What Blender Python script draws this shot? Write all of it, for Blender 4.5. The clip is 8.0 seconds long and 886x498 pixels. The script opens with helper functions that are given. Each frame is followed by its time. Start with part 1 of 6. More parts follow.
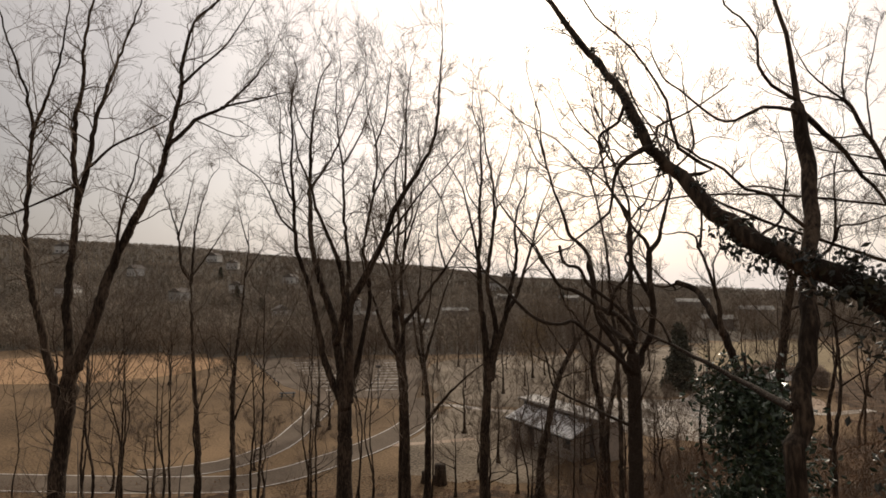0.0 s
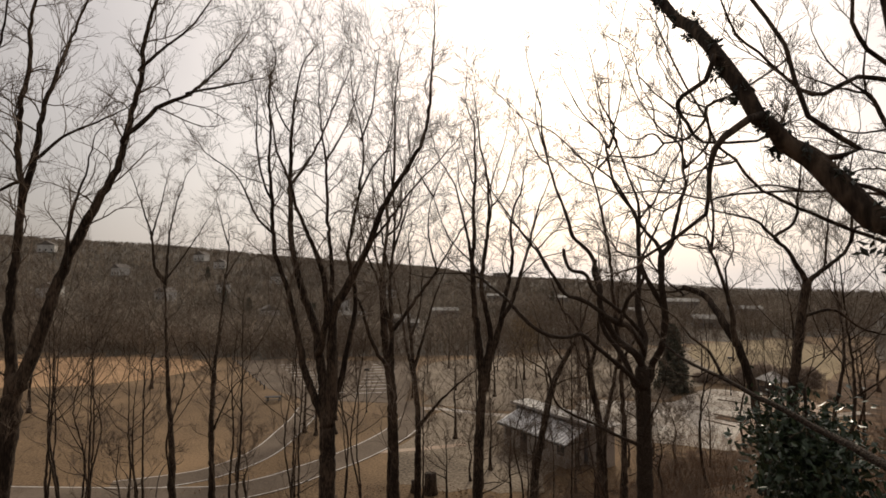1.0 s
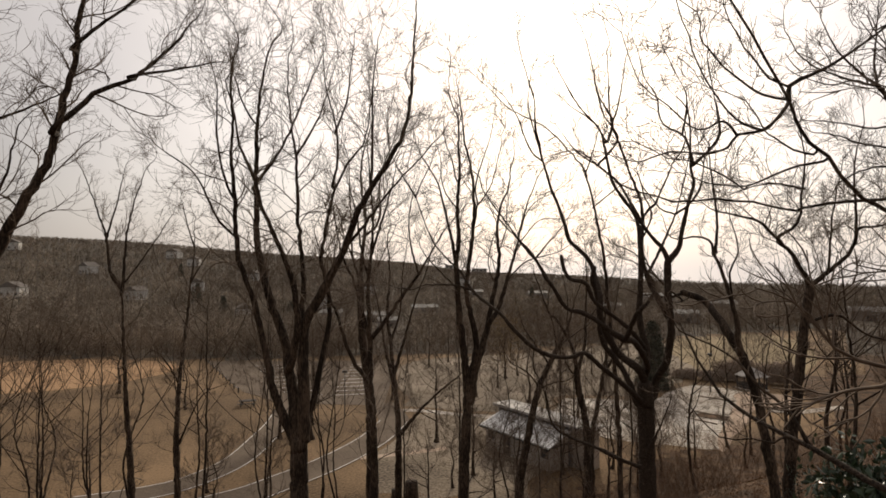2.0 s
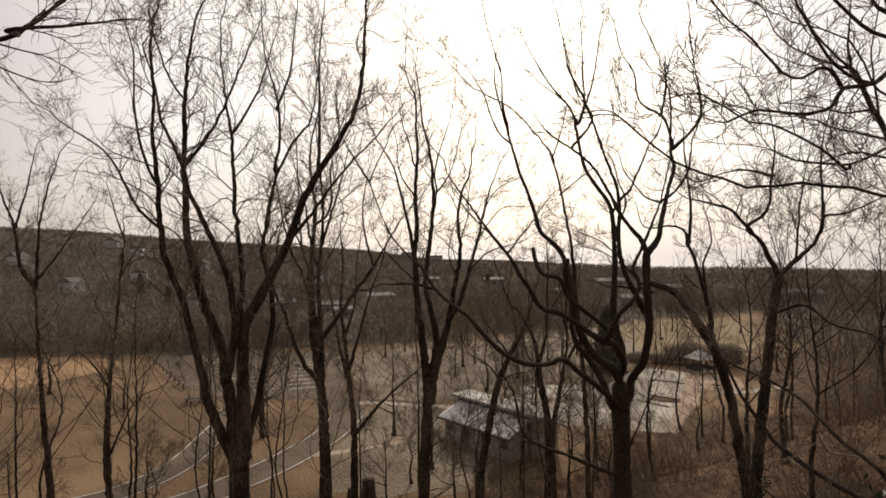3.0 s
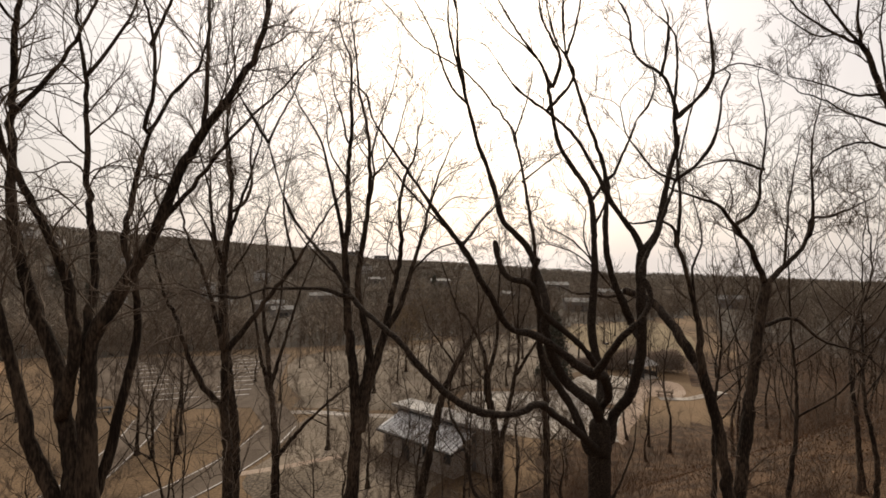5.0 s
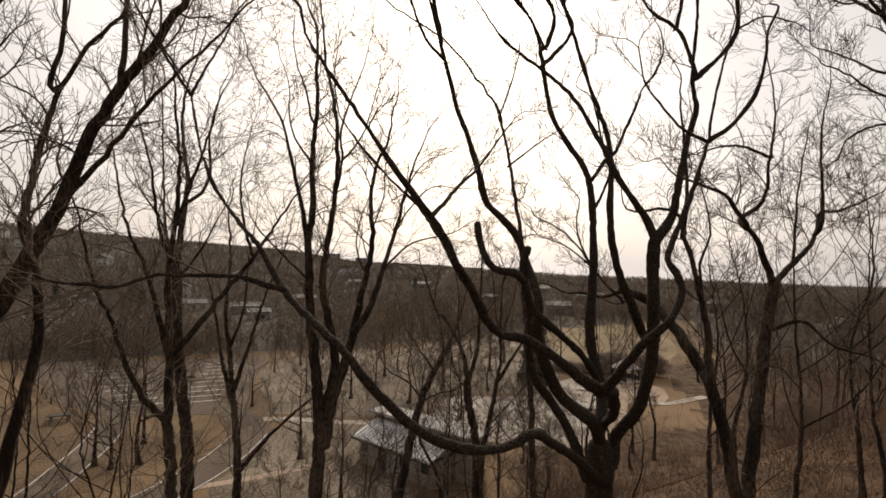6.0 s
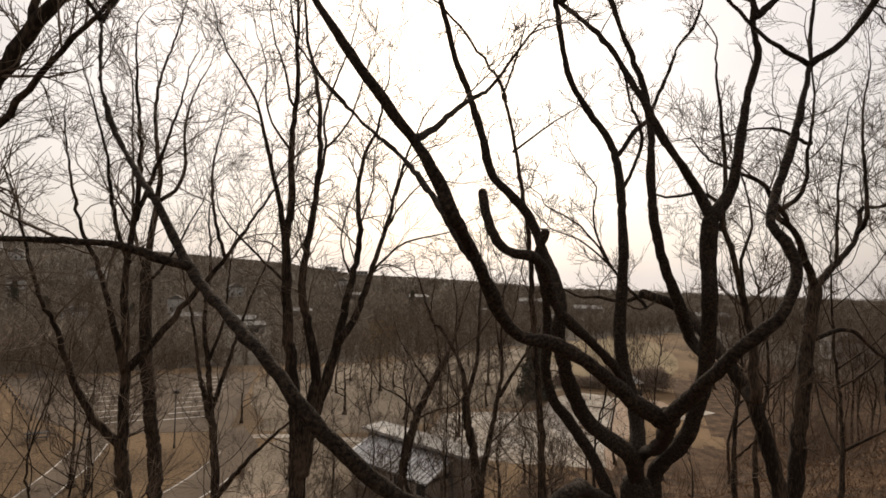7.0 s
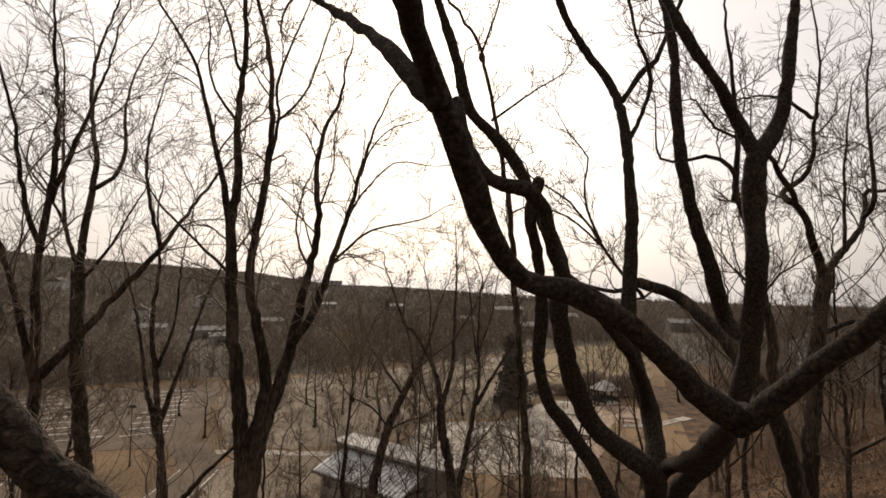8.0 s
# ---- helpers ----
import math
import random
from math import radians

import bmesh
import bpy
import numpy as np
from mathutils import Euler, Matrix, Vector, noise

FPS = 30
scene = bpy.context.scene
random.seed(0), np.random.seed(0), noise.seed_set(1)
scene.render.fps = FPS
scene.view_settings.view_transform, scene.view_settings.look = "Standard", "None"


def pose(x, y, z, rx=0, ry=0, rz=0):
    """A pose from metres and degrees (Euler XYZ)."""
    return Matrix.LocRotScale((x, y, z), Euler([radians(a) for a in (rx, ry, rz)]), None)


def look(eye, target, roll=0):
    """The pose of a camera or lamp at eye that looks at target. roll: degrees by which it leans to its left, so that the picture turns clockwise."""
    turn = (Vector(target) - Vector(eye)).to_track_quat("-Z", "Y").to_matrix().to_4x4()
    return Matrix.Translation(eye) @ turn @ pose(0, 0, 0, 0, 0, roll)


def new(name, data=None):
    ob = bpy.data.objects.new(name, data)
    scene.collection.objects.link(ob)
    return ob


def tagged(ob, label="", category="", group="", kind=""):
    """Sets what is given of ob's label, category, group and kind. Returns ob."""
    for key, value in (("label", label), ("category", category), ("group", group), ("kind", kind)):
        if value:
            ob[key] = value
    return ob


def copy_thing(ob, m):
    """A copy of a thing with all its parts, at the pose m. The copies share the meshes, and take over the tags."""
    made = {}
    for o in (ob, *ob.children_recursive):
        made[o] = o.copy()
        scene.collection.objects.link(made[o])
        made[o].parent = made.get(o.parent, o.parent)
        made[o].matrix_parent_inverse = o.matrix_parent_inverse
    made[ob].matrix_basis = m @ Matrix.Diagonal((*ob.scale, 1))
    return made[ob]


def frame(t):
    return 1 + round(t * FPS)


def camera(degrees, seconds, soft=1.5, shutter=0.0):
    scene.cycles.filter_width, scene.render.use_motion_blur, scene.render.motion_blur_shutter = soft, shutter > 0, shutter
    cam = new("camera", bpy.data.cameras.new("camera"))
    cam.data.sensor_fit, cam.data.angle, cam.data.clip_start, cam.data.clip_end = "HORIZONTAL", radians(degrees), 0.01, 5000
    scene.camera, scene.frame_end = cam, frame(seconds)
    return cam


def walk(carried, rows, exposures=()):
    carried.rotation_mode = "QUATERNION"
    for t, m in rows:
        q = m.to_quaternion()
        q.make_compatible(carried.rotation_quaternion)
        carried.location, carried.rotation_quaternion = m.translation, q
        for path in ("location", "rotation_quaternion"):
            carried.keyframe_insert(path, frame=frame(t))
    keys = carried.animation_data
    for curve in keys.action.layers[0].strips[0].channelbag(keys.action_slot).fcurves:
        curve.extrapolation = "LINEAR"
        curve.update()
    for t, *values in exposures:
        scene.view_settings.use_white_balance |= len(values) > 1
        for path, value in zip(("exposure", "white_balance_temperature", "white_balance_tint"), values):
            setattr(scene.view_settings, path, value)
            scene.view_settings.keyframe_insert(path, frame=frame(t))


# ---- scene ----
cam = camera(81.3, 8.0, soft=1.65)
METRES, EYE, TILT, LEAN, TURN = 14.0, 17.5, 3.0, 0.0, 0.0
ROWS = [
    (0.0, 0.0, 0.0, 0.0, 0.0, 0.0, -0.0),
    (0.5, -0.0045, 0.0563, 0.0027, -0.82, 0.23, 0.25),
    (1.0, -0.0049, 0.1144, 0.0091, -1.11, -0.09, -0.11),
    (2.5, -0.0155, 0.2928, 0.0371, -5.73, -1.19, 0.39),
    (3.0, -0.0102, 0.3501, 0.0384, -8.39, -2.05, 0.35),
    (3.5, -0.0009, 0.4108, 0.0367, -10.61, -2.14, -0.08),
    (4.0, 0.0135, 0.472, 0.0317, -12.13, -1.92, -0.44),
    (4.5, 0.0307, 0.535, 0.0262, -13.02, -1.99, -0.96),
    (6.0, 0.0965, 0.7191, -0.0067, -16.16, -1.49, -1.79),
    (6.5, 0.117, 0.782, -0.02, -16.03, -1.0, -2.25),
    (7.0, 0.1363, 0.8429, -0.0376, -16.44, 0.01, -1.81),
    (7.5, 0.1575, 0.9007, -0.0576, -17.01, 0.74, -1.84),
    (8.0, 0.1796, 0.9524, -0.0771, -19.16, 1.16, -1.62),
]
walk(cam, [(t, pose(0, 0, EYE, TILT, LEAN, TURN) @ pose(METRES * x, METRES * y, METRES * z, 90 + pitch, roll, yaw)) for t, x, y, z, yaw, pitch, roll in ROWS],
     exposures=[(0.0, 0.0), (1.0, 0.0), (2.5, 0.08), (4.5, 0.1), (6.5, 0.09), (8.0, 0.17)])

# ---- sky, sun, exposure ----
SUN_AZ, SUN_EL = 16.0, 27.0          # degrees right of +y, above the horizon
world = bpy.data.worlds.new("sky")
scene.world = world
world.use_nodes = True
wn, wl = world.node_tree.nodes, world.node_tree.links
wn.clear()
w_out = wn.new("ShaderNodeOutputWorld")
w_bg = wn.new("ShaderNodeBackground")
w_sky = wn.new("ShaderNodeTexSky")
w_sky.sky_type = "NISHITA"
w_sky.sun_disc = False
w_sky.sun_elevation = radians(SUN_EL)
w_sky.sun_rotation = radians(SUN_AZ)
w_sky.dust_density = 4.0
w_sky.air_density = 1.2
w_bg.inputs["Strength"].default_value = 0.12
# a thin, even layer of cloud lies over the blue
w_co = wn.new("ShaderNodeTexCoord")
w_no = wn.new("ShaderNodeTexNoise")
w_no.inputs["Scale"].default_value = 2.2
w_no.inputs["Detail"].default_value = 5.0
w_ra = wn.new("ShaderNodeValToRGB")
w_ra.color_ramp.elements[0].position, w_ra.color_ramp.elements[0].color = 0.3, (5.9, 5.35, 5.1, 1)
w_ra.color_ramp.elements[1].position, w_ra.color_ramp.elements[1].color = 0.75, (8.0, 7.2, 6.6, 1)
w_mx = wn.new("ShaderNodeMixRGB")
w_mx.inputs[0].default_value = 0.85
wl.new(w_co.outputs["Generated"], w_no.inputs["Vector"])
wl.new(w_no.outputs["Fac"], w_ra.inputs[0])
# the cloud glows towards the sun and is greyer away from it
w_dot = wn.new("ShaderNodeVectorMath")
w_dot.operation = "DOT_PRODUCT"
w_dot.inputs[1].default_value = (math.sin(radians(SUN_AZ)) * math.cos(radians(SUN_EL)), math.cos(radians(SUN_AZ)) * math.cos(radians(SUN_EL)), math.sin(radians(SUN_EL)))
w_glow = wn.new("ShaderNodeMapRange")
w_glow.inputs["From Min"].default_value, w_glow.inputs["From Max"].default_value = 0.5, 1.0
w_glow.inputs["To Min"].default_value, w_glow.inputs["To Max"].default_value = 0.45, 1.5
w_mul = wn.new("ShaderNodeVectorMath")
w_mul.operation = "SCALE"
wl.new(w_co.outputs["Generated"], w_dot.inputs[0])
wl.new(w_dot.outputs["Value"], w_glow.inputs["Value"])
wl.new(w_ra.outputs[0], w_mul.inputs[0])
wl.new(w_glow.outputs[0], w_mul.inputs["Scale"])
wl.new(w_sky.outputs[0], w_mx.inputs[1])
wl.new(w_mul.outputs[0], w_mx.inputs[2])
wl.new(w_mx.outputs[0], w_bg.inputs["Color"])
wl.new(w_bg.outputs[0], w_out.inputs["Surface"])

sun = new("sun", bpy.data.lights.new("sun", "SUN"))
sun.data.energy, sun.data.angle, sun.data.color = 1.9, radians(7), (1.0, 0.875, 0.71)
sun_way = Vector((math.sin(radians(SUN_AZ)) * math.cos(radians(SUN_EL)), math.cos(radians(SUN_AZ)) * math.cos(radians(SUN_EL)), math.sin(radians(SUN_EL))))
sun.matrix_world = look(sun_way * 300, (0, 0, 0))


# ---- materials ----
def material(name, dark, light, scale=4.0, rough=0.9, bump=0.3, fine=40.0, stretch=(1, 1, 1), metal=0.0, spread=0.0, wear=None):
    """Two scales of noise between two colours, with a fine relief. spread: how much pieces differ among themselves."""
    m = bpy.data.materials.new(name)
    m.use_nodes = True
    n, l = m.node_tree.nodes, m.node_tree.links
    b = n["Principled BSDF"]
    b.inputs["Roughness"].default_value, b.inputs["Metallic"].default_value = rough, metal
    b.inputs["Specular IOR Level"].default_value = 0.2 if rough > 0.88 else 0.5
    co, mp = n.new("ShaderNodeTexCoord"), n.new("ShaderNodeMapping")
    mp.inputs["Scale"].default_value = stretch
    l.new(co.outputs["Object"], mp.inputs["Vector"])
    big, small = n.new("ShaderNodeTexNoise"), n.new("ShaderNodeTexNoise")
    big.inputs["Scale"].default_value, small.inputs["Scale"].default_value = scale, fine
    big.inputs["Detail"].default_value, small.inputs["Detail"].default_value = 6, 4
    add = n.new("ShaderNodeMath")
    add.operation = "MULTIPLY_ADD"
    add.inputs[1].default_value = 0.55
    mul = n.new("ShaderNodeMath")
    mul.operation = "MULTIPLY"
    mul.inputs[1].default_value = 0.5
    for tex in (big, small):
        l.new(mp.outputs[0], tex.inputs["Vector"])
    l.new(small.outputs["Fac"], mul.inputs[0])
    l.new(big.outputs["Fac"], add.inputs[0])
    l.new(mul.outputs[0], add.inputs[2])
    ramp = n.new("ShaderNodeValToRGB")
    ramp.color_ramp.elements[0].position, ramp.color_ramp.elements[0].color = 0.40, (*dark, 1)
    ramp.color_ramp.elements[1].position, ramp.color_ramp.elements[1].color = 0.63, (*light, 1)
    if wear:
        e = ramp.color_ramp.elements.new(0.5)
        e.color = (*wear, 1)
    l.new(add.outputs[0], ramp.inputs[0])
    colour = ramp.outputs[0]
    if spread:
        geo, hsv, mr = n.new("ShaderNodeNewGeometry"), n.new("ShaderNodeHueSaturation"), n.new("ShaderNodeMapRange")
        mr.inputs["To Min"].default_value, mr.inputs["To Max"].default_value = 1 - spread, 1 + spread
        l.new(geo.outputs["Random Per Island"], mr.inputs["Value"])
        l.new(mr.outputs[0], hsv.inputs["Value"])
        l.new(colour, hsv.inputs["Color"])
        colour = hsv.outputs[0]
    l.new(colour, b.inputs["Base Color"])
    if bump:
        bp = n.new("ShaderNodeBump")
        bp.inputs["Strength"].default_value = bump
        bp.inputs["Distance"].default_value = 0.03
        l.new(small.outputs["Fac"], bp.inputs["Height"])
        l.new(bp.outputs[0], b.inputs["Normal"])
    return m


BARK = material("bark", (0.021, 0.0142, 0.0098), (0.12, 0.085, 0.058), 3.0, 0.92, 1.0, 26.0, (1, 1, 0.22), wear=(0.036, 0.0255, 0.018))


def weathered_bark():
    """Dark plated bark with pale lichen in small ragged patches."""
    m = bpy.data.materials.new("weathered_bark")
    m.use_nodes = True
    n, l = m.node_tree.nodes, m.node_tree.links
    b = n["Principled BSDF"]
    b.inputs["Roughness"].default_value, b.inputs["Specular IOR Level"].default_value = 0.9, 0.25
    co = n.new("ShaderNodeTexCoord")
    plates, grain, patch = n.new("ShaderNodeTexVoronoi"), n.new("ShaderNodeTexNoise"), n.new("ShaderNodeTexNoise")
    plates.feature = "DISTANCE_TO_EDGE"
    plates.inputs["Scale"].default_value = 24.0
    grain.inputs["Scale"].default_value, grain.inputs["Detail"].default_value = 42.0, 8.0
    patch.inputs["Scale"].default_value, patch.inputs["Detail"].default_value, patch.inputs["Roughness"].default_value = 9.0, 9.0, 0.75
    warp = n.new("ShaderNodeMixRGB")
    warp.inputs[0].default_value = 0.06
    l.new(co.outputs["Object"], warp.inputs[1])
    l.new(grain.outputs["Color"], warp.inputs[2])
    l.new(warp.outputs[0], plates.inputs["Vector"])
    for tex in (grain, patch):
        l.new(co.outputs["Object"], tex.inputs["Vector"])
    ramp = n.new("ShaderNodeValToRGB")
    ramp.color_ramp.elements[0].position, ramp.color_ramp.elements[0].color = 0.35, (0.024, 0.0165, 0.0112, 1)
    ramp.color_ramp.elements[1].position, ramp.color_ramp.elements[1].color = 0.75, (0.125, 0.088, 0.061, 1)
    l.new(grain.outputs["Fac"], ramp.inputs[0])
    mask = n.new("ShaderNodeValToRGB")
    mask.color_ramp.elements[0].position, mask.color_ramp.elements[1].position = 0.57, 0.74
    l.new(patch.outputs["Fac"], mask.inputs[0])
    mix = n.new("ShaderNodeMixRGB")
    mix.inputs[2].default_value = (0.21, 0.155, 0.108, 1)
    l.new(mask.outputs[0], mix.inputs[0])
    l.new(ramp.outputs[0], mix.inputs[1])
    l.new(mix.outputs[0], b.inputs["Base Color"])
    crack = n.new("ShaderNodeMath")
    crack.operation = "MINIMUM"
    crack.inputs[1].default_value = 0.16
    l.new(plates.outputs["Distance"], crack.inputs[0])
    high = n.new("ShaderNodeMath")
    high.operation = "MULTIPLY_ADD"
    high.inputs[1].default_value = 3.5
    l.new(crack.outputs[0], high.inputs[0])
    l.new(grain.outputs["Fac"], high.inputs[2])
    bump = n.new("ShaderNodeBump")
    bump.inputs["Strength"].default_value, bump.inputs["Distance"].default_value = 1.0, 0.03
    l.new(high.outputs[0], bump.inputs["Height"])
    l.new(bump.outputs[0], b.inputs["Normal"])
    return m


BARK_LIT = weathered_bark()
TWIG = material("twig", (0.1, 0.074, 0.054), (0.22, 0.168, 0.126), 5.0, 0.9, 0.0, 30.0)
TWIG_RED = material("red_brown_twig", (0.095, 0.053, 0.031), (0.2, 0.118, 0.07), 2.0, 0.9, 0.0, 20.0)
# distance haze is put into these two wood colours, paler than the near twigs
HAZED_TWIG = material("far_woods", (0.13, 0.107, 0.081), (0.4, 0.337, 0.264), 0.05, 0.95, 0.0, 0.2, spread=0.15)
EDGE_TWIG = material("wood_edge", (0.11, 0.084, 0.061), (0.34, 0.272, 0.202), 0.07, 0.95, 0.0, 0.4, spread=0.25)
LITTER = material("leaf_litter", (0.034, 0.0202, 0.0115), (0.18, 0.108, 0.059), 0.8, 0.95, 1.0, 9.0, wear=(0.08, 0.048, 0.0265))
LAWN = material("winter_lawn", (0.074, 0.0475, 0.0255), (0.28, 0.184, 0.101), 0.07, 0.95, 0.7, 5.0, wear=(0.163, 0.107, 0.058))
PALE_LAWN = material("worn_lawn", (0.1, 0.078, 0.056), (0.335, 0.274, 0.205), 0.11, 0.95, 0.7, 4.0, wear=(0.22, 0.174, 0.123))
WOODS_FLOOR = material("far_woods_floor", (0.075, 0.062, 0.047), (0.12, 0.1, 0.077), 0.02, 0.95, 0.3, 0.3)


# ---- helpers of the scene ----
def part(name, bm, mat, parent=None, label="", smooth=False):
    """Links a bmesh, or a mesh, as one object under a thing or a part."""
    if isinstance(bm, bmesh.types.BMesh):
        me = bpy.data.meshes.new(name)
        bm.normal_update()
        bm.to_mesh(me)
        bm.free()
    else:
        me = bm
    if mat and not me.materials:
        me.materials.append(mat)
    if smooth:
        me.shade_smooth()
    ob = new(name, me)
    if parent is not None:
        ob.parent = parent
    if label:
        ob["label"] = label
    return ob


def thing(name, x=0.0, y=0.0, z=0.0, turn=0.0):
    ob = new(name)
    ob.empty_display_size = 0.2
    ob.matrix_world = pose(x, y, z, 0, 0, turn)
    return ob


def box(bm, x0, x1, y0, y1, z0, z1, bevel=0.0):
    made = bmesh.ops.create_cube(bm, size=1.0, matrix=Matrix.LocRotScale(((x0 + x1) / 2, (y0 + y1) / 2, (z0 + z1) / 2), None, (x1 - x0, y1 - y0, z1 - z0)))
    if bevel:
        edges = list({e for v in made["verts"] for e in v.link_edges})
        bmesh.ops.bevel(bm, geom=edges, offset=bevel, segments=2, affect="EDGES", profile=0.7)
    return bm


def boxed(*span, bevel=0.0):
    return box(bmesh.new(), *span, bevel=bevel)


def smooth01(v):
    v = min(1.0, max(0.0, v))
    return v * v * (3 - 2 * v)


CREST = ((-90, 4.0), (-41, 4.0), (-35, 3.65), (-28, 3.35), (-17, 2.6), (0, 1.65), (7, 0.6), (13, 0.3), (24, -0.35), (34, -0.9), (60, -1.2), (90, -1.0), (180, 2.0), (-180, 2.0))


def crest(az):
    rows = sorted(CREST)
    return float(np.interp(az, [r[0] for r in rows], [r[1] for r in rows]))


def ground(x, y):
    """The height of the ground: a wooded slope behind and beside the camera, the valley floor, and the far ridge."""
    slope = 0.235 * max(0.0, 43 - y)
    if slope > 14:
        slope = 14 + 0.25 * (slope - 14)
    slope *= smooth01((43 - y) / 10 + 0.35) if y > 33 else 1.0
    right = 0.27 * max(0.0, x - 9) * smooth01((51 - y) / 22)
    right = right if right < 9 else 9 + 0.2 * (right - 9)
    z = slope + right
    r = math.hypot(x, y)
    near = smooth01(1.2 - r / 130)
    z += near * 0.4 * noise.noise((x * 0.12, y * 0.12, 3.1)) * smooth01(z)
    if r > 170:
        top = 17.5 + 620 * math.tan(radians(crest(math.degrees(math.atan2(x, y))))) - 9
        z += max(0.0, top) * smooth01((r - 170) / 450)
        z += 3.0 * noise.noise((x * 0.006, y * 0.006, 0.7)) * smooth01((r - 200) / 200)
    if r > 660:
        z -= 0.045 * (r - 660)
    return z


def sweep(points, radii, sides=8, rough=0.0, seed=0.0):
    """Vertices and faces of a tapering tube along points, closed at both ends. rough: metres of knots and bark ridges."""
    p, r = np.asarray(points, float), np.asarray(radii, float)
    t = np.gradient(p, axis=0)
    t /= np.linalg.norm(t, axis=1)[:, None] + 1e-9
    u = np.cross(t[0], (0.31, 0.87, 0.12) if abs(t[0][2]) > 0.8 else (0, 0, 1.0))
    us = []
    for d in t:
        u = u - d * (u @ d)
        u = u / (np.linalg.norm(u) + 1e-9)
        us.append(u)
    us = np.array(us)
    vs = np.cross(t, us)
    a = np.arange(sides) * 2 * np.pi / sides
    ring = p[:, None] + r[:, None, None] * (np.cos(a)[None, :, None] * us[:, None] + np.sin(a)[None, :, None] * vs[:, None])
    if rough:
        for q in range(len(p)):
            for w in range(sides):
                c = ring[q, w]
                k = noise.noise((c[0] * 3.1 + seed, c[1] * 3.1, c[2] * 2.2)) * 1.3 + noise.noise((c[0] * 11 + seed, c[1] * 11, c[2] * 5)) * 0.7 + noise.noise((c[0] * 27 + seed, c[1] * 27, c[2] * 11)) * 0.35
                ring[q, w] = p[q] + (c - p[q]) * (1 + k * rough / max(r[q], 0.02))
    n = len(p)
    i, j = np.meshgrid(np.arange(n - 1), np.arange(sides), indexing="ij")
    k = (j + 1) % sides
    quads = np.stack([i * sides + j, i * sides + k, (i + 1) * sides + k, (i + 1) * sides + j], -1).reshape(-1, 4)
    faces = quads.tolist() + [list(range(sides))[::-1], list(range((n - 1) * sides, n * sides))]
    return ring.reshape(-1, 3), faces


def mesh_of(name, tubes, smooth=True):
    """One mesh out of several (vertices, faces)."""
    verts, faces, at = [], [], 0
    for v, f in tubes:
        verts.append(v)
        faces.extend([[q + at for q in face] for face in f])
        at += len(v)
    me = bpy.data.meshes.new(name)
    me.from_pydata(np.concatenate(verts).tolist() if verts else [], [], faces)
    if smooth:
        me.shade_smooth()
    return me


def spline(points, step=0.22):
    """Catmull-Rom through the points, in even steps."""
    p = np.asarray(points, float)
    if len(p) < 2:
        return p
    q = np.concatenate([[2 * p[0] - p[1]], p, [2 * p[-1] - p[-2]]])
    out = []
    for a, b, c, d in zip(q[:-3], q[1:-2], q[2:-1], q[3:]):
        m = max(2, int(np.linalg.norm(c - b) / step))
        for s in np.arange(m) / m:
            out.append(0.5 * (2 * b + (c - a) * s + (2 * a - 5 * b + 4 * c - d) * s * s + (3 * b - a - 3 * c + d) * s**3))
    out.append(p[-1])
    return np.array(out)


class Twigs:
    """Many thin three-sided shoots, gathered for one mesh."""

    def __init__(self):
        self.v, self.f, self.n = [], [], 0

    def shoot(self, pts, r0, r1):
        p = np.asarray(pts)
        m = len(p)
        d = p[-1] - p[0]
        d = d / (np.linalg.norm(d) + 1e-9)
        u = np.cross(d, (0.3, 0.9, 0.2))
        u /= np.linalg.norm(u) + 1e-9
        w = np.cross(d, u)
        r = np.linspace(r0, r1, m)[:, None]
        ring = np.stack([p + r * u, p + r * (-0.5 * u + 0.866 * w), p + r * (-0.5 * u - 0.866 * w)], 1).reshape(-1, 3)
        self.v.append(ring)
        for i in range(m - 1):
            a, b = self.n + 3 * i, self.n + 3 * i + 3
            self.f += [(a, a + 1, b + 1, b), (a + 1, a + 2, b + 2, b + 1), (a + 2, a, b, b + 2)]
        self.n += 3 * m

    def mesh(self, name):
        me = bpy.data.meshes.new(name)
        me.from_pydata(np.concatenate(self.v).tolist() if self.v else [], [], self.f)
        me.shade_smooth()
        return me


def unit(v):
    return v / (np.linalg.norm(v) + 1e-9)


def grow(tw, rng, start, way, length, r0, level, rise=0.35, crook=0.11, thick=0.003):
    """A slender curving shoot that turns upwards, with smaller shoots along it."""
    m = (4, 6, 9, 11)[min(level, 3)]
    p, d, pts = np.array(start, float), unit(np.array(way, float)), []
    step = length / (m - 1)
    bend = rng.normal(size=3) * crook
    for i in range(m):
        pts.append(p.copy())
        d = unit(d + bend + 0.7 * crook * rng.normal(size=3) + np.array((0, 0, rise / m * 1.6)))
        if rng.random() < 0.3:
            bend = rng.normal(size=3) * crook
        p = p + d * step
    r1 = max(thick * 0.6, r0 * 0.3)
    tw.shoot(pts, r0, r1)
    if level <= 0:
        return
    count = int(rng.integers(5, 8)) if level >= 2 else int(rng.integers(3, 5))
    for i in range(count):
        at = 0.18 + 0.8 * (i + rng.random()) / count
        k = min(m - 2, int(at * (m - 1)))
        s = at * (m - 1) - k
        q = pts[k] * (1 - s) + pts[k + 1] * s
        main = unit(pts[k + 1] - pts[k])
        side = unit(np.cross(main, rng.normal(size=3)))
        grow(tw, rng, q, main + side * rng.uniform(0.4, 0.9), length * rng.uniform(0.42, 0.75) * (1.15 - 0.5 * at), max(thick, r0 * (1 - 0.65 * at) * 0.6), level - 1, rise, crook, thick)


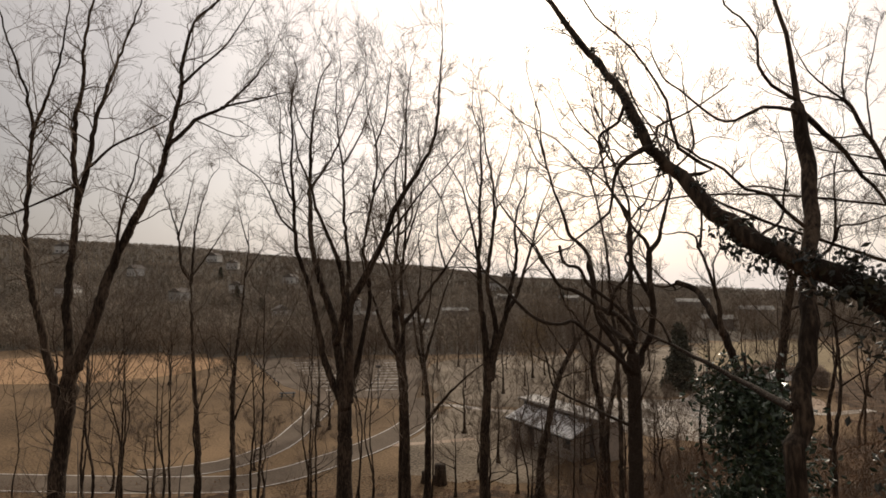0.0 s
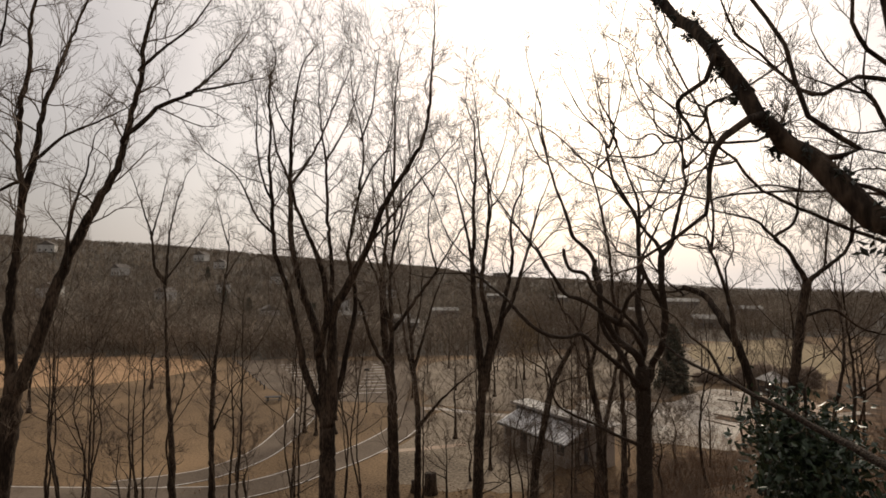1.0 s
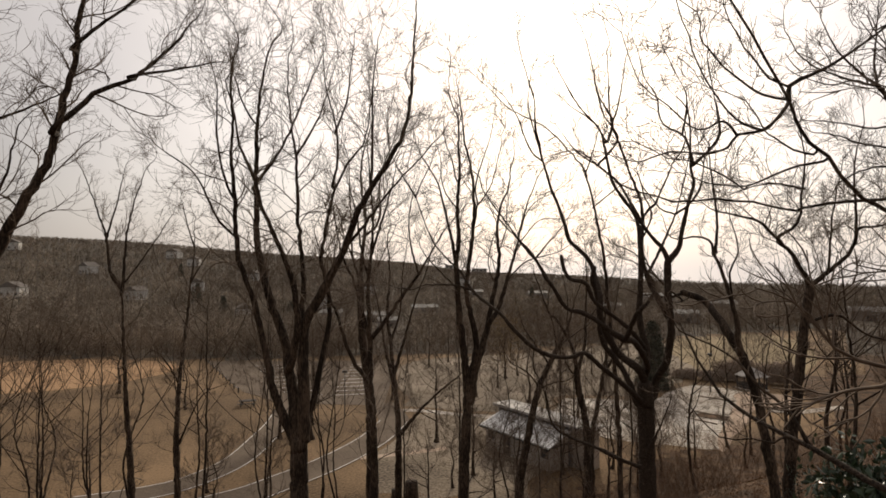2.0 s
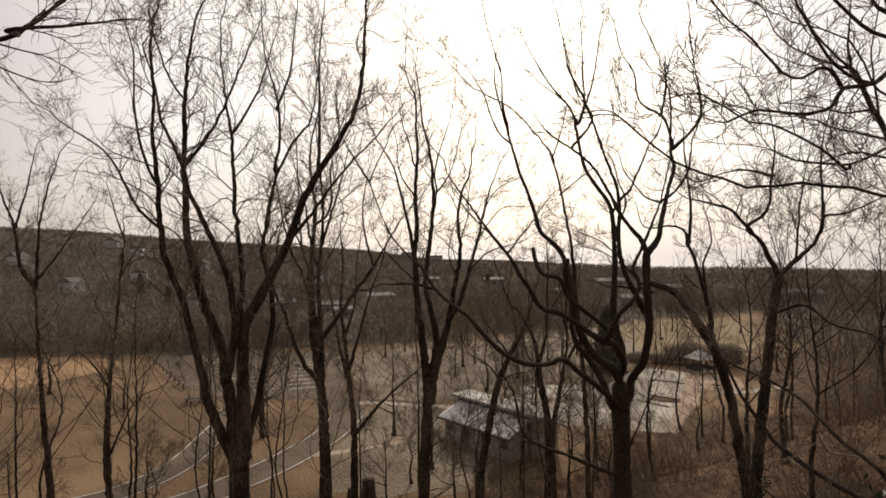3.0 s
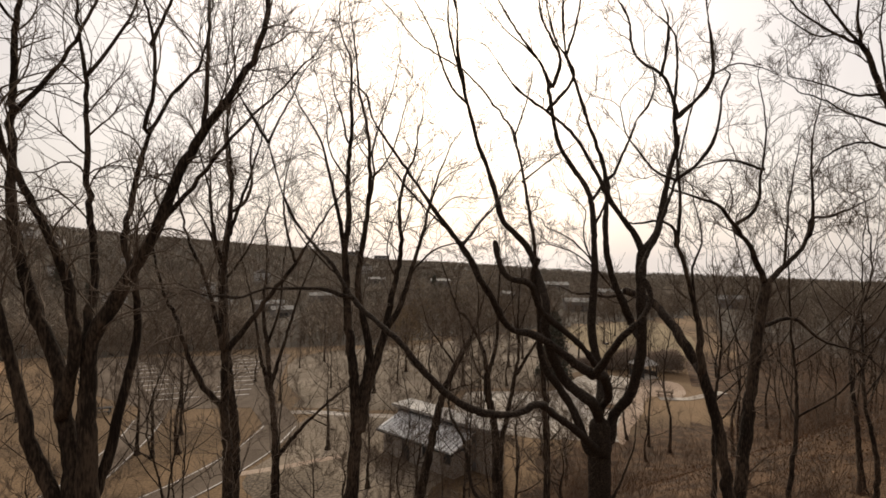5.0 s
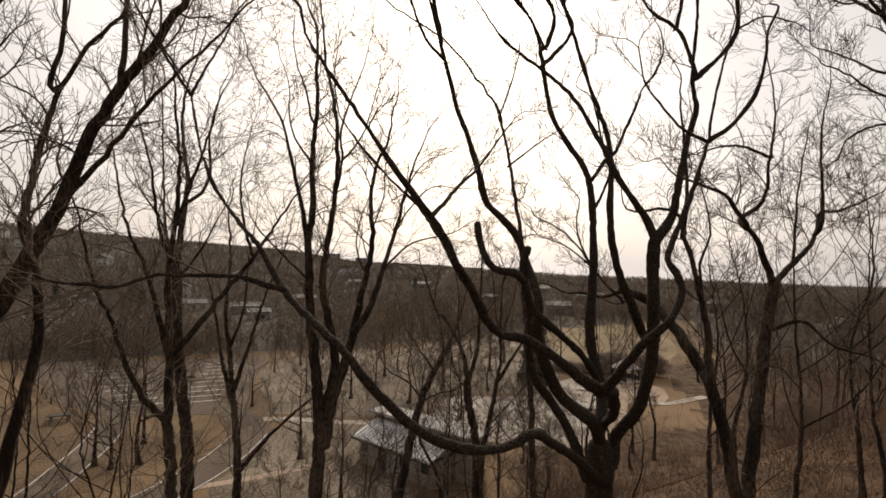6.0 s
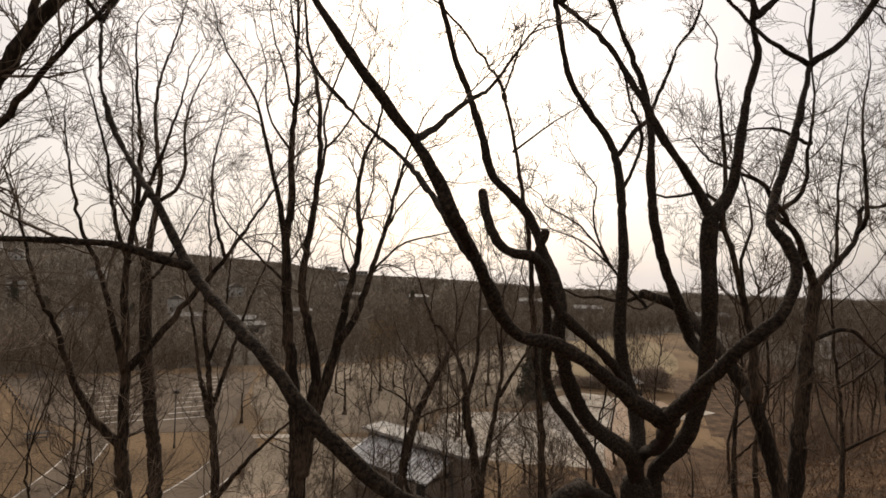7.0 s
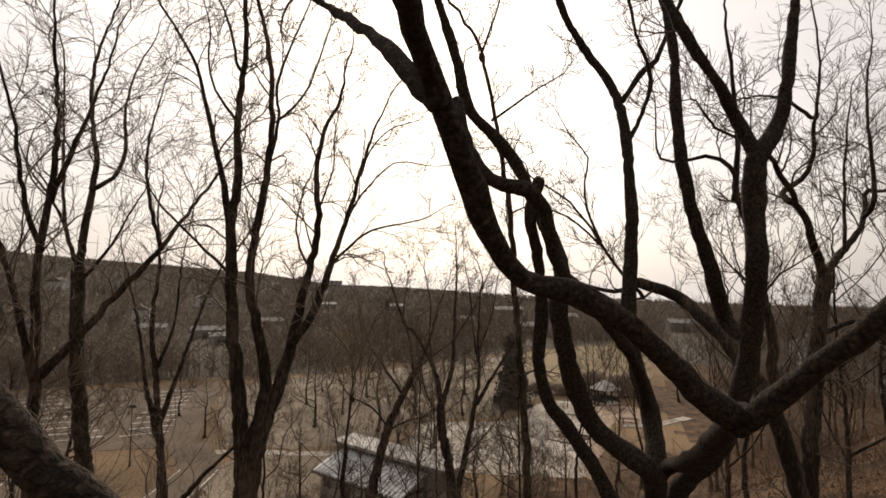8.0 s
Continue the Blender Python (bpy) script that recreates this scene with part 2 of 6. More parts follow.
class Tree:
    """A bare tree: limbs are drawn one by one, from the trunk's foot; the finer wood grows from them."""

    def __init__(self, name, label, x, y, seed, bark=None, twig=None, sink=0.4, rough=0.0):
        self.x, self.y, self.z = x, y, ground(x, y)
        self.rng = np.random.default_rng(seed)
        self.ob = thing(name, x, y, self.z)
        tagged(self.ob, label, "tree")
        self.bark, self.twig = bark or BARK, twig or TWIG
        self.wood, self.small, self.limbs, self.sink = [], Twigs(), [], sink
        self.first, self.rough = True, rough

    def limb(self, r0, r1, *pts, fine=1.0, start=0.25, name="limb", lumpy=0.04, bark=None):
        """World points along the limb's middle; its radius falls from r0 to r1. fine: how much small wood it bears, beyond start."""
        pts = np.array(pts) - (self.x, self.y, self.z)
        if self.limbs:
            # it starts inside the limb that bears it
            wood = np.concatenate([w[0] for w in self.limbs])
            near = wood[np.argmin(np.linalg.norm(wood - pts[0], axis=1))]
            if 0.03 < np.linalg.norm(near - pts[0]) < 1.6:
                pts = np.concatenate([[near], pts])
        if fine > 0 and r1 < 0.06:
            # and it runs out into a thin tip
            d = unit(pts[-1] - pts[-2])
            run = min(2.4, max(0.5, 42 * r1))
            turn = self.rng.normal(scale=0.2, size=(2, 3))
            pts = np.concatenate([pts, [pts[-1] + (d + (0, 0, 0.12) + turn[0]) * run * 0.5, pts[-1] + (d + (0, 0, 0.3) + turn[1]) * run]])
            r1 = min(r1, 0.009)
        p = spline(pts, 0.07 if self.rough else 0.2)
        blunt = r1 > 0.03
        if blunt:
            d = unit(p[-1] - p[-2])
            p = np.concatenate([p, [p[-1] + d * r1 * 0.55, p[-1] + d * r1 * 0.9]])
        n = len(p)
        p[1:-3] += self.rng.normal(scale=0.004 if self.rough else min(0.018, 0.16 * r0), size=(n - 4, 3))
        s = np.linspace(0, 1, n)
        r = r0 + (r1 - r0) * s**0.75
        r *= 1 + lumpy * np.interp(np.arange(n), np.arange(0, n + 6, 3), self.rng.normal(size=len(np.arange(0, n + 6, 3))))
        if blunt:
            r[-2], r[-1] = r[-3] * 0.8, r[-3] * 0.4
        if self.first:
            h = p[:, 2]
            r *= 1 + 0.9 * np.exp(-np.clip(h, 0, None) / 0.35)
        sides = (18 if r0 > 0.06 else 10) if self.rough else (10 if r0 > 0.09 else 7)
        me = mesh_of("wood", [sweep(p, r, sides, 0.011 * self.rough if r0 > 0.03 else 0.0, len(self.limbs) * 3.7)])
        part("trunk" if self.first else name, me, bark or self.bark, self.ob)
        self.first = False
        self.limbs.append((p, r, fine, start))
        return self

    def trunk(self, r0, r1, *pts, **more):
        x, y, z = pts[0]
        return self.limb(r0, r1, (x, y, self.z - self.sink), *pts, **more)

    def fill(self, every=0.55, length=1.6, level=2, rise=0.28, spread=0.85, thick=0.0055, cap=0.028):
        """Grows the small wood on all limbs."""
        for p, r, fine, start in self.limbs:
            if fine <= 0:
                continue
            d = np.linalg.norm(np.diff(p, axis=0), axis=1)
            run = np.concatenate([[0], np.cumsum(d)])
            total = run[-1]
            count = max(1, int(total * (1 - start) / every * fine))
            for i in range(count):
                at = total * (start + (1 - start) * (i + self.rng.random()) / count)
                k = min(len(p) - 2, int(np.searchsorted(run, at)) - 1)
                k = max(k, 0)
                main = unit(p[k + 1] - p[k])
                side = unit(np.cross(main, self.rng.normal(size=3)))
                size = length * self.rng.uniform(0.5, 1.15) * (1.2 - 0.6 * at / total)
                grow(self.small, self.rng, p[k], main + side * spread, size, min(cap, max(thick * 1.6, r[k] * 0.5)), level, rise, 0.17, thick)
            tip = unit(p[-1] - p[-3])
            for _ in range(2 if r[-1] < 0.032 else 0):
                grow(self.small, self.rng, p[-1], tip + 0.35 * self.rng.normal(size=3), length * self.rng.uniform(0.5, 0.9), max(thick * 1.5, min(cap, r[-1])), level, rise, 0.17, thick)
        part("crown", self.small.mesh("crown"), self.twig, self.ob)
        return self.ob


# ---- ground ----
def far_edge(x):
    """How far the open lawn and the fields reach."""
    return float(np.interp(x, (-140, -81, -40, -5, 20, 40, 70, 110, 135), (128, 120, 113, 114, 119, 128, 138, 150, 150)))


def ground_mesh():
    rings = [0.0] + list(np.arange(1.5, 39, 1.5)) + list(np.arange(39, 90, 0.75)) + list(np.geomspace(90, 2600, 66))
    spokes = 400
    verts, faces, kinds = [], [], []
    for r in rings:
        for k in range(spokes):
            a = 2 * math.pi * k / spokes
            x, y = r * math.sin(a), r * math.cos(a)
            verts.append((x, y, ground(x, y)))
    for i in range(len(rings) - 1):
        for k in range(spokes):
            q = (k + 1) % spokes
            face = (i * spokes + k, (i + 1) * spokes + k, (i + 1) * spokes + q, i * spokes + q)
            faces.append(face)
            x = sum(verts[v][0] for v in face) / 4
            y = sum(verts[v][1] for v in face) / 4
            near = 41.5 + min(14.0, 0.75 * max(0.0, x - 10)) if x < 46 else 55 + min(31.0, 1.6 * (x - 46))
            near += 5.0 * noise.noise((x * 0.16, y * 0.16, 3.1)) + 3.0 * noise.noise((x * 0.7, y * 0.7, 5.9)) + (2.5 if x > 36 else 0.0)
            lawn = near < y < far_edge(x) and -135 < x < 0.86 * y + 3 * noise.noise((x * 0.1, y * 0.1, 7.7)) and ground(x, y) < 0.5
            kinds.append(1 if lawn else (2 if y > 108 or x > 100 or math.hypot(x, y) > 150 else 0))
    me = bpy.data.meshes.new("ground")
    me.from_pydata(verts, [], faces)
    me.materials.append(LITTER)
    me.materials.append(LAWN)
    me.materials.append(WOODS_FLOOR)
    me.polygons.foreach_set("material_index", kinds)
    me.shade_smooth()
    return me


tagged(new("ground", ground_mesh()), "wooded slope with brown leaf litter above a dry winter lawn", "ground", kind="structure")


def sheet(name, outline, z, mat, label, category, thick=0.03):
    """A flat slab with this outline, its top at z."""
    bm = bmesh.new()
    top = bm.faces.new([bm.verts.new((x, y, z)) for x, y in outline])
    if top.calc_area() and top.normal.z < 0:
        top.normal_flip()
    made = bmesh.ops.extrude_face_region(bm, geom=[top])
    bmesh.ops.translate(bm, verts=[v for v in made["geom"] if isinstance(v, bmesh.types.BMVert)], vec=(0, 0, -thick))
    bmesh.ops.recalc_face_normals(bm, faces=bm.faces)
    return tagged(part(name, bm, mat), label, category, kind="structure")


def ribbon(name, line, width, z, mat, label="", category="", parent=None, kind="structure", thick=0.03):
    """A strip of even width along a line on the valley floor."""
    p = spline([(x, y, 0) for x, y in line], 1.2)
    t = np.gradient(p, axis=0)
    t /= np.linalg.norm(t, axis=1)[:, None]
    side = np.stack([-t[:, 1], t[:, 0], 0 * t[:, 0]], 1) * width / 2
    bm = bmesh.new()
    rows = []
    for a, b in zip(p + side, p - side):
        rows.append([bm.verts.new((a[0], a[1], z)), bm.verts.new((b[0], b[1], z)), bm.verts.new((b[0], b[1], z - thick)), bm.verts.new((a[0], a[1], z - thick))])
    for r, s in zip(rows, rows[1:]):
        for i in range(4):
            bm.faces.new((r[i], r[(i + 1) % 4], s[(i + 1) % 4], s[i]))
    bmesh.ops.recalc_face_normals(bm, faces=bm.faces)
    ob = part(name, bm, mat, parent)
    return tagged(ob, label, category, kind=kind) if parent is None else ob


ASPHALT = material("asphalt", (0.115, 0.087, 0.063), (0.19, 0.148, 0.11), 0.2, 1.0, 0.3, 8.0)
PAINT = material("road_paint", (0.4, 0.37, 0.33), (0.72, 0.68, 0.63), 1.0, 0.8, 0.0, 12.0)
DIRT = material("infield_dirt", (0.3, 0.18, 0.095), (0.47, 0.295, 0.16), 0.12, 0.95, 0.3, 3.0)
GRAVEL = material("pale_gravel", (0.28, 0.205, 0.15), (0.5, 0.4, 0.31), 0.12, 0.95, 0.4, 6.0, wear=(0.4, 0.29, 0.21))
CONCRETE = material("concrete", (0.22, 0.178, 0.136), (0.62, 0.57, 0.495), 0.2, 0.9, 0.3, 2.0, wear=(0.45, 0.39, 0.32))
DRY = material("dry_grass", (0.2, 0.152, 0.085), (0.34, 0.26, 0.15), 0.06, 0.95, 0.4, 2.0)
ROOF = material("galvanised_roof", (0.56, 0.555, 0.54), (0.9, 0.89, 0.87), 0.9, 0.4, 0.15, 9.0, metal=0.1)
FLAT_ROOF = material("pale_roof", (0.4, 0.375, 0.34), (0.63, 0.595, 0.545), 0.4, 0.85, 0.1, 8.0)
WALL = material("grey_wall", (0.19, 0.172, 0.155), (0.3, 0.274, 0.25), 0.6, 0.9, 0.2, 9.0)
DARK = material("dark_board", (0.035, 0.033, 0.032), (0.07, 0.066, 0.062), 0.8, 0.85, 0.2, 9.0)
SIDING = material("pale_siding", (0.3, 0.28, 0.26), (0.46, 0.435, 0.405), 0.8, 0.8, 0.1, 9.0)
SHINGLE = material("shingles", (0.13, 0.113, 0.1), (0.2, 0.178, 0.158), 0.8, 0.9, 0.3, 6.0)
GLASS = material("window_glass", (0.03, 0.035, 0.04), (0.06, 0.065, 0.07), 0.5, 0.12, 0.0, 2.0)
WEATHERED = material("weathered_wood", (0.12, 0.08, 0.055), (0.24, 0.17, 0.12), 2.0, 0.9, 0.3, 12.0)
STEEL = material("dark_steel", (0.04, 0.04, 0.042), (0.08, 0.08, 0.082), 2.0, 0.5, 0.0, 10.0, metal=0.6)

oval = [(-70 + 26 * math.cos(a) * (1 + 0.05 * math.sin(3 * a)), 100 + 16.5 * math.sin(a) * (1 + 0.06 * math.cos(2 * a))) for a in np.linspace(0, 2 * math.pi, 48)[:-1]]
sheet("infield", oval, 0.03, DIRT, "orange-brown dirt infield on the park lawn", "field")
sheet("parking_lot", [(-41, 111), (-25.6, 83.5), (-18, 76), (-4, 74), (-3, 109)], 0.03, ASPHALT, "grey asphalt parking lot with white bay lines", "parking lot")
road = ribbon("road", [(-120, 52), (-60, 46), (-24, 44.2), (-15.6, 45.4), (-11.2, 49.4), (-7.6, 53.9), (-4.3, 60), (-2.4, 66.5), (-4.4, 75)], 3.7, 0.045, ASPHALT, "narrow asphalt park road with white edge lines", "road")
drive = ribbon("side_road", [(-27, 46), (-20.5, 48.6), (-17.1, 54), (-16.4, 61), (-16.2, 67), (-17, 77)], 3.0, 0.035, ASPHALT, "narrow asphalt side road with white edge lines", "road")


def offset_line(line, d):
    p = np.array(spline([(x, y, 0) for x, y in line], 4.0))
    t = np.gradient(p, axis=0)
    t /= np.linalg.norm(t, axis=1)[:, None]
    return [(a[0] - d * b[1], a[1] + d * b[0]) for a, b in zip(p, t)]


MAIN = [(-60, 46), (-24, 44.2), (-15.6, 45.4), (-11.2, 49.4), (-7.6, 53.9), (-4.3, 60), (-2.4, 66.5)]
SIDE = [(-27, 46), (-20.5, 48.6), (-17.1, 54), (-16.4, 61), (-16.2, 67), (-16.6, 72)]
for d in (1.7, -1.7):
    ribbon("edge_line", offset_line(MAIN, d), 0.13, 0.053, PAINT, parent=road, thick=0.006)
for d in (1.4, -1.4):
    ribbon("edge_line", offset_line(SIDE, d), 0.13, 0.043, PAINT, parent=drive, thick=0.006)
lot = bpy.data.objects["parking_lot"]
line_mesh = bpy.data.meshes.new("bay_line")
b_line = boxed(-2.4, 2.4, -0.14, 0.14, 0, 0.006)
b_line.to_mesh(line_mesh)
b_line.free()
line_mesh.materials.append(PAINT)
for row_x, lean in ((-9.5, 0.0), (-22.5, -0.5), (-35.5, -0.5)):
    for k in range(10):
        px, py = row_x + (lean * 2.75 * (k - 5)), 80.5 + 2.75 * k
        if px < -38.5 - (py - 106) * 0.55:
            continue
        ob = new("bay_line", line_mesh)
        ob.parent = lot
        ob.matrix_world = pose(px, py, 0.032, 0, 0, 8)
ribbon("footpath", [(-3.5, 71.3), (0.8, 71), (6.5, 68.5), (14, 66)], 1.3, 0.03, CONCRETE, "pale concrete footpath across the lawn", "path")
ribbon("lawn_path", [(-5.5, 54.4), (-1, 55.3), (3.4, 56.6)], 0.9, 0.025, GRAVEL, "faint worn path in the lawn", "path")


def ragged(outline, size=0.5, step=1.3):
    """An outline with an uneven, worn edge."""
    p = spline([(x, y, 0) for x, y in list(outline) + [outline[0]]], step)[:-1]
    return [(x + size * noise.noise((x * 0.45, y * 0.45, 1.7)), y + size * noise.noise((x * 0.45, y * 0.45, 8.3))) for x, y, _ in p]


sheet("worn_lawn", ragged([(-3.5, 47), (2, 44.5), (8, 45), (11, 48), (12.5, 53), (15, 60), (14, 66), (8, 68.5), (1.5, 69.5), (-1.2, 65), (-2.2, 59), (-4.6, 53.5)], 1.6), 0.012, PALE_LAWN, "pale worn grass by the park building", "lawn")
sheet("far_lawn", ragged([(-1, 74), (6, 70.5), (16, 70.5), (22, 77.5), (33, 76), (40, 83), (47, 89), (54, 100), (60, 116), (62, 130), (44, 124), (26, 116), (6, 111), (-2, 104), (-2.6, 88)], 1.8, 3.0), 0.016, PALE_LAWN, "pale dry lawn beyond the park building", "lawn")
sheet("yard", ragged([(17.5, 68.5), (21.5, 75.5), (26, 75), (33, 74), (38, 78.6), (44, 82), (48.4, 77.8), (45.3, 70.4), (38.6, 62.3), (34.4, 57.9), (30.8, 54.2), (26.4, 55.6), (22.6, 57.2), (19.2, 60.5)], 0.35), 0.04, CONCRETE, "pale worn concrete yard with tan stains", "yard")
sheet("gravel_lot", ragged([(44.2, 72.3), (47.6, 77.2), (53, 75.2), (52, 71), (46.9, 66.2), (44.8, 68.6), (38.6, 62), (34.4, 57.6), (30.6, 53.4), (32.2, 57), (38, 64.3)], 0.3), 0.046, GRAVEL, "tan gravel drive running down beside the concrete yard", "gravel lot")
ribbon("gravel_path", [(45.2, 67.4), (48.5, 66.4), (52, 67.2), (56, 68.2)], 1.3, 0.052, CONCRETE, "pale concrete footpath past the gravel lot", "path")
sheet("far_field", ragged([(50, 90), (62, 87), (72, 93), (86, 110), (98, 132), (94, 143), (82, 139), (66, 133), (56, 112)], 1.5, 4.0), 0.03, DRY, "dry straw-coloured far field", "field")


KERB_WOOD = material("grey_timber", (0.2, 0.155, 0.115), (0.38, 0.31, 0.245), 2.0, 0.9, 0.3, 12.0)


def kerb(x0, y0, x1, y1, h):
    run = math.hypot(x1 - x0, y1 - y0)
    ob = thing("timber_kerb", x0, y0, 0.04, math.degrees(math.atan2(y1 - y0, x1 - x0)))
    n = max(2, int(run / 2.0))
    for k in range(n):
        part("timber", boxed(run * k / n + 0.01, run * (k + 1) / n - 0.01, -0.12, 0.12, 0, h, bevel=0.02), KERB_WOOD, ob)
    return tagged(ob, "weathered timber kerb across the concrete yard", "kerb", group="kerbs in the yard")


kerb(40.5, 75.3, 43.8, 72.0, 0.14)
kerb(35.7, 67.6, 38.4, 64.7, 0.14)
kerb(33.2, 65.1, 35.3, 62.1, 0.12)
sheet("planting_bed", ragged([(36.1, 67.0), (38.2, 64.7), (37.0, 63.4), (34.9, 65.7)], 0.2), 0.058, LITTER, "dark bare planting bed in the concrete yard", "planting bed")


# ---- park buildings ----
BLOCK = material("painted_block", (0.4, 0.36, 0.315), (0.58, 0.53, 0.47), 0.5, 0.85, 0.3, 7.0)


SLATE = material("slate_board", (0.12, 0.123, 0.13), (0.21, 0.212, 0.22), 0.8, 0.7, 0.2, 9.0)


def pavilion():
    ob = thing("park_building", 10.85, 53.75, 0, 33.4)
    # local y runs along the building, local -x faces the slope
    L = 4.7
    part("wall", boxed(-1.2, 1.15, -L + 0.4, L - 0.3, 0, 2.3), BLOCK, ob, "grey block wall")
    sheet_mesh = bpy.data.meshes.new("roof_sheet")
    bm = bmesh.new()
    wide = 2 * L / 11
    for k in range(2):
        y0, y1 = wide * k / 2, wide * (k + 1) / 2
        rows = ((y0, 0.0), (y0 + 0.03, 0.1), (y0 + 0.13, 0.1), (y0 + 0.17, 0.0), (y1, 0.0))
        low = [bm.verts.new((-1.8, y, 2.32 + up)) for y, up in rows]
        high = [bm.verts.new((1.15, y, 3.27 + up)) for y, up in rows]
        for i in range(4):
            bm.faces.new((low[i], high[i], high[i + 1], low[i + 1]))
    bmesh.ops.recalc_face_normals(bm, faces=bm.faces)
    made = bmesh.ops.extrude_face_region(bm, geom=list(bm.faces))
    bmesh.ops.translate(bm, verts=[v for v in made["geom"] if isinstance(v, bmesh.types.BMVert)], vec=(0, 0, -0.02))
    bm.to_mesh(sheet_mesh)
    bm.free()
    sheet_mesh.materials.append(ROOF)
    roof = part("metal_roof", boxed(-1.7, 1.14, -L + 0.1, L - 0.1, 2.2, 2.26), DARK, ob, "corrugated galvanised metal roof")
    for k in range(11):
        piece = part("roof_sheet", sheet_mesh, ROOF, roof)
        piece.location = (0, -L + wide * k, 0.004 * (k % 2))
    part("fascia", boxed(-1.86, -1.8, -L, L, 2.1, 2.32), DARK, ob)
    part("gutter", boxed(-1.96, -1.862, -L, L, 2.2, 2.3, bevel=0.02), STEEL, ob)
    part("clerestory", boxed(1.16, 1.35, -L + 0.05, L + 0.3, 0.1, 3.74), SLATE, ob, "blue-grey boarded upper wall")
    part("back_wall", boxed(1.352, 3.2, -L - 1.5, L + 0.4, 0, 3.7), BLOCK, ob)
    part("flat_roof", boxed(0.9, 3.5, -L - 2.0, L + 0.9, 3.742, 3.9, bevel=0.03), FLAT_ROOF, ob, "pale flat roof")
    part("roof_edge", boxed(0.84, 0.898, -L - 2.0, L + 0.9, 3.7, 3.93), SIDING, ob)
    bm = bmesh.new()
    v = [bm.verts.new(p) for p in ((-1.2, -L + 0.4, 2.3), (1.15, -L + 0.4, 2.3), (1.15, -L + 0.4, 3.2), (-1.2, -L + 0.52, 2.3), (1.15, -L + 0.52, 2.3), (1.15, -L + 0.52, 3.2))]
    for q in ((0, 1, 2), (5, 4, 3), (0, 3, 4, 1), (1, 4, 5, 2), (2, 5, 3, 0)):
        bm.faces.new([v[i] for i in q])
    part("gable", bm, BLOCK, ob)
    for y in (-3.6, -1.2, 3.6):
        w = part("window", boxed(-1.26, -1.201, y - 0.5, y + 0.5, 1.0, 1.9), SIDING, ob)
        part("pane", boxed(-1.275, -1.261, y - 0.43, y + 0.43, 1.07, 1.83), GLASS, w)
    door = part("door", boxed(-1.25, -1.201, 0.9, 1.85, 0.02, 2.05), DARK, ob)
    part("door_handle", boxed(-1.31, -1.251, 1.68, 1.72, 0.98, 1.12), STEEL, door)
    for y in (-3.8, -1.6, 0.6, 2.8, 4.2):
        part("clerestory_pane", boxed(1.142, 1.159, y - 0.55, y + 0.55, 3.4, 3.62), GLASS, ob)
    return tagged(ob, "low park building with corrugated metal roof and pale flat roof", "building")


pavilion()


def gazebo(x, y):
    ob = thing("gazebo", x, y, 0, 12)
    bm = bmesh.new()
    o, top = 1.65, 3.4
    low = [bm.verts.new(p) for p in ((-o, -o, 2.05), (o, -o, 2.05), (o, o, 2.05), (-o, o, 2.05))]
    mid = [bm.verts.new((v.co.x * 0.48, v.co.y * 0.48, 2.82)) for v in low]
    peak = bm.verts.new((0, 0, top))
    for k in range(4):
        q = (k + 1) % 4
        bm.faces.new((low[k], low[q], mid[q], mid[k]))
        bm.faces.new((mid[k], mid[q], peak))
    bm.faces.new(low[::-1])
    part("roof", bm, FLAT_ROOF, ob, "pale grey hip roof")
    for sx, sy in ((-1, -1), (0, -1), (1, -1), (1, 0), (1, 1), (0, 1), (-1, 1), (-1, 0)):
        part("post", boxed(1.35 * sx - 0.07, 1.35 * sx + 0.07, 1.35 * sy - 0.07, 1.35 * sy + 0.07, 0.151, 2.049), DARK, ob)
    for sx0, sx1, sy0, sy1 in ((-1.27, 1.27, 1.32, 1.38), (-1.38, -1.32, -1.27, 1.27), (1.32, 1.38, -1.27, 1.27)):
        part("railing", boxed(sx0, sx1, sy0, sy1, 0.25, 0.95), DARK, ob)
    part("floor_slab", boxed(-1.6, 1.6, -1.6, 1.6, -0.05, 0.15, bevel=0.02), CONCRETE, ob)
    return tagged(ob, "open gazebo with a pale grey hip roof", "gazebo")


gazebo(50.9, 78.8)


def shed(x, y, w, d, h, turn, roofm, wallm, label):
    ob = thing("house", x, y, ground(x, y) - 0.05, turn)
    part("wall", boxed(-w / 2, w / 2, -d / 2, d / 2, 0, h), wallm, ob)
    bm = bmesh.new()
    o, r = 0.4, w * 0.28
    v = [bm.verts.new(p) for p in ((-w / 2 - o, -d / 2 - o, h - 0.1), (w / 2 + o, -d / 2 - o, h - 0.1), (0, -d / 2 - o, h + r), (-w / 2 - o, d / 2 + o, h - 0.1), (w / 2 + o, d / 2 + o, h - 0.1), (0, d / 2 + o, h + r))]
    for q in ((0, 1, 2), (5, 4, 3), (0, 2, 5, 3), (2, 1, 4, 5), (1, 0, 3, 4)):
        bm.faces.new([v[i] for i in q])
    bmesh.ops.recalc_face_normals(bm, faces=bm.faces)
    part("roof", bm, roofm, ob)
    n = max(2, int(w / 2.6))
    for k in range(n):
        for s in range(max(1, int(h / 2.8))):
            cx, cz = -w / 2 + w * (k + 0.5) / n, 1.5 + 2.7 * s
            win = part("window", boxed(cx - 0.5, cx + 0.5, -d / 2 - 0.05, -d / 2 + 0.02, cz - 0.65, cz + 0.65), SIDING, ob)
            part("pane", boxed(cx - 0.42, cx + 0.42, -d / 2 - 0.065, -d / 2 - 0.051, cz - 0.57, cz + 0.57), GLASS, win)
    return tagged(ob, label, "house", group="houses in the far woods")


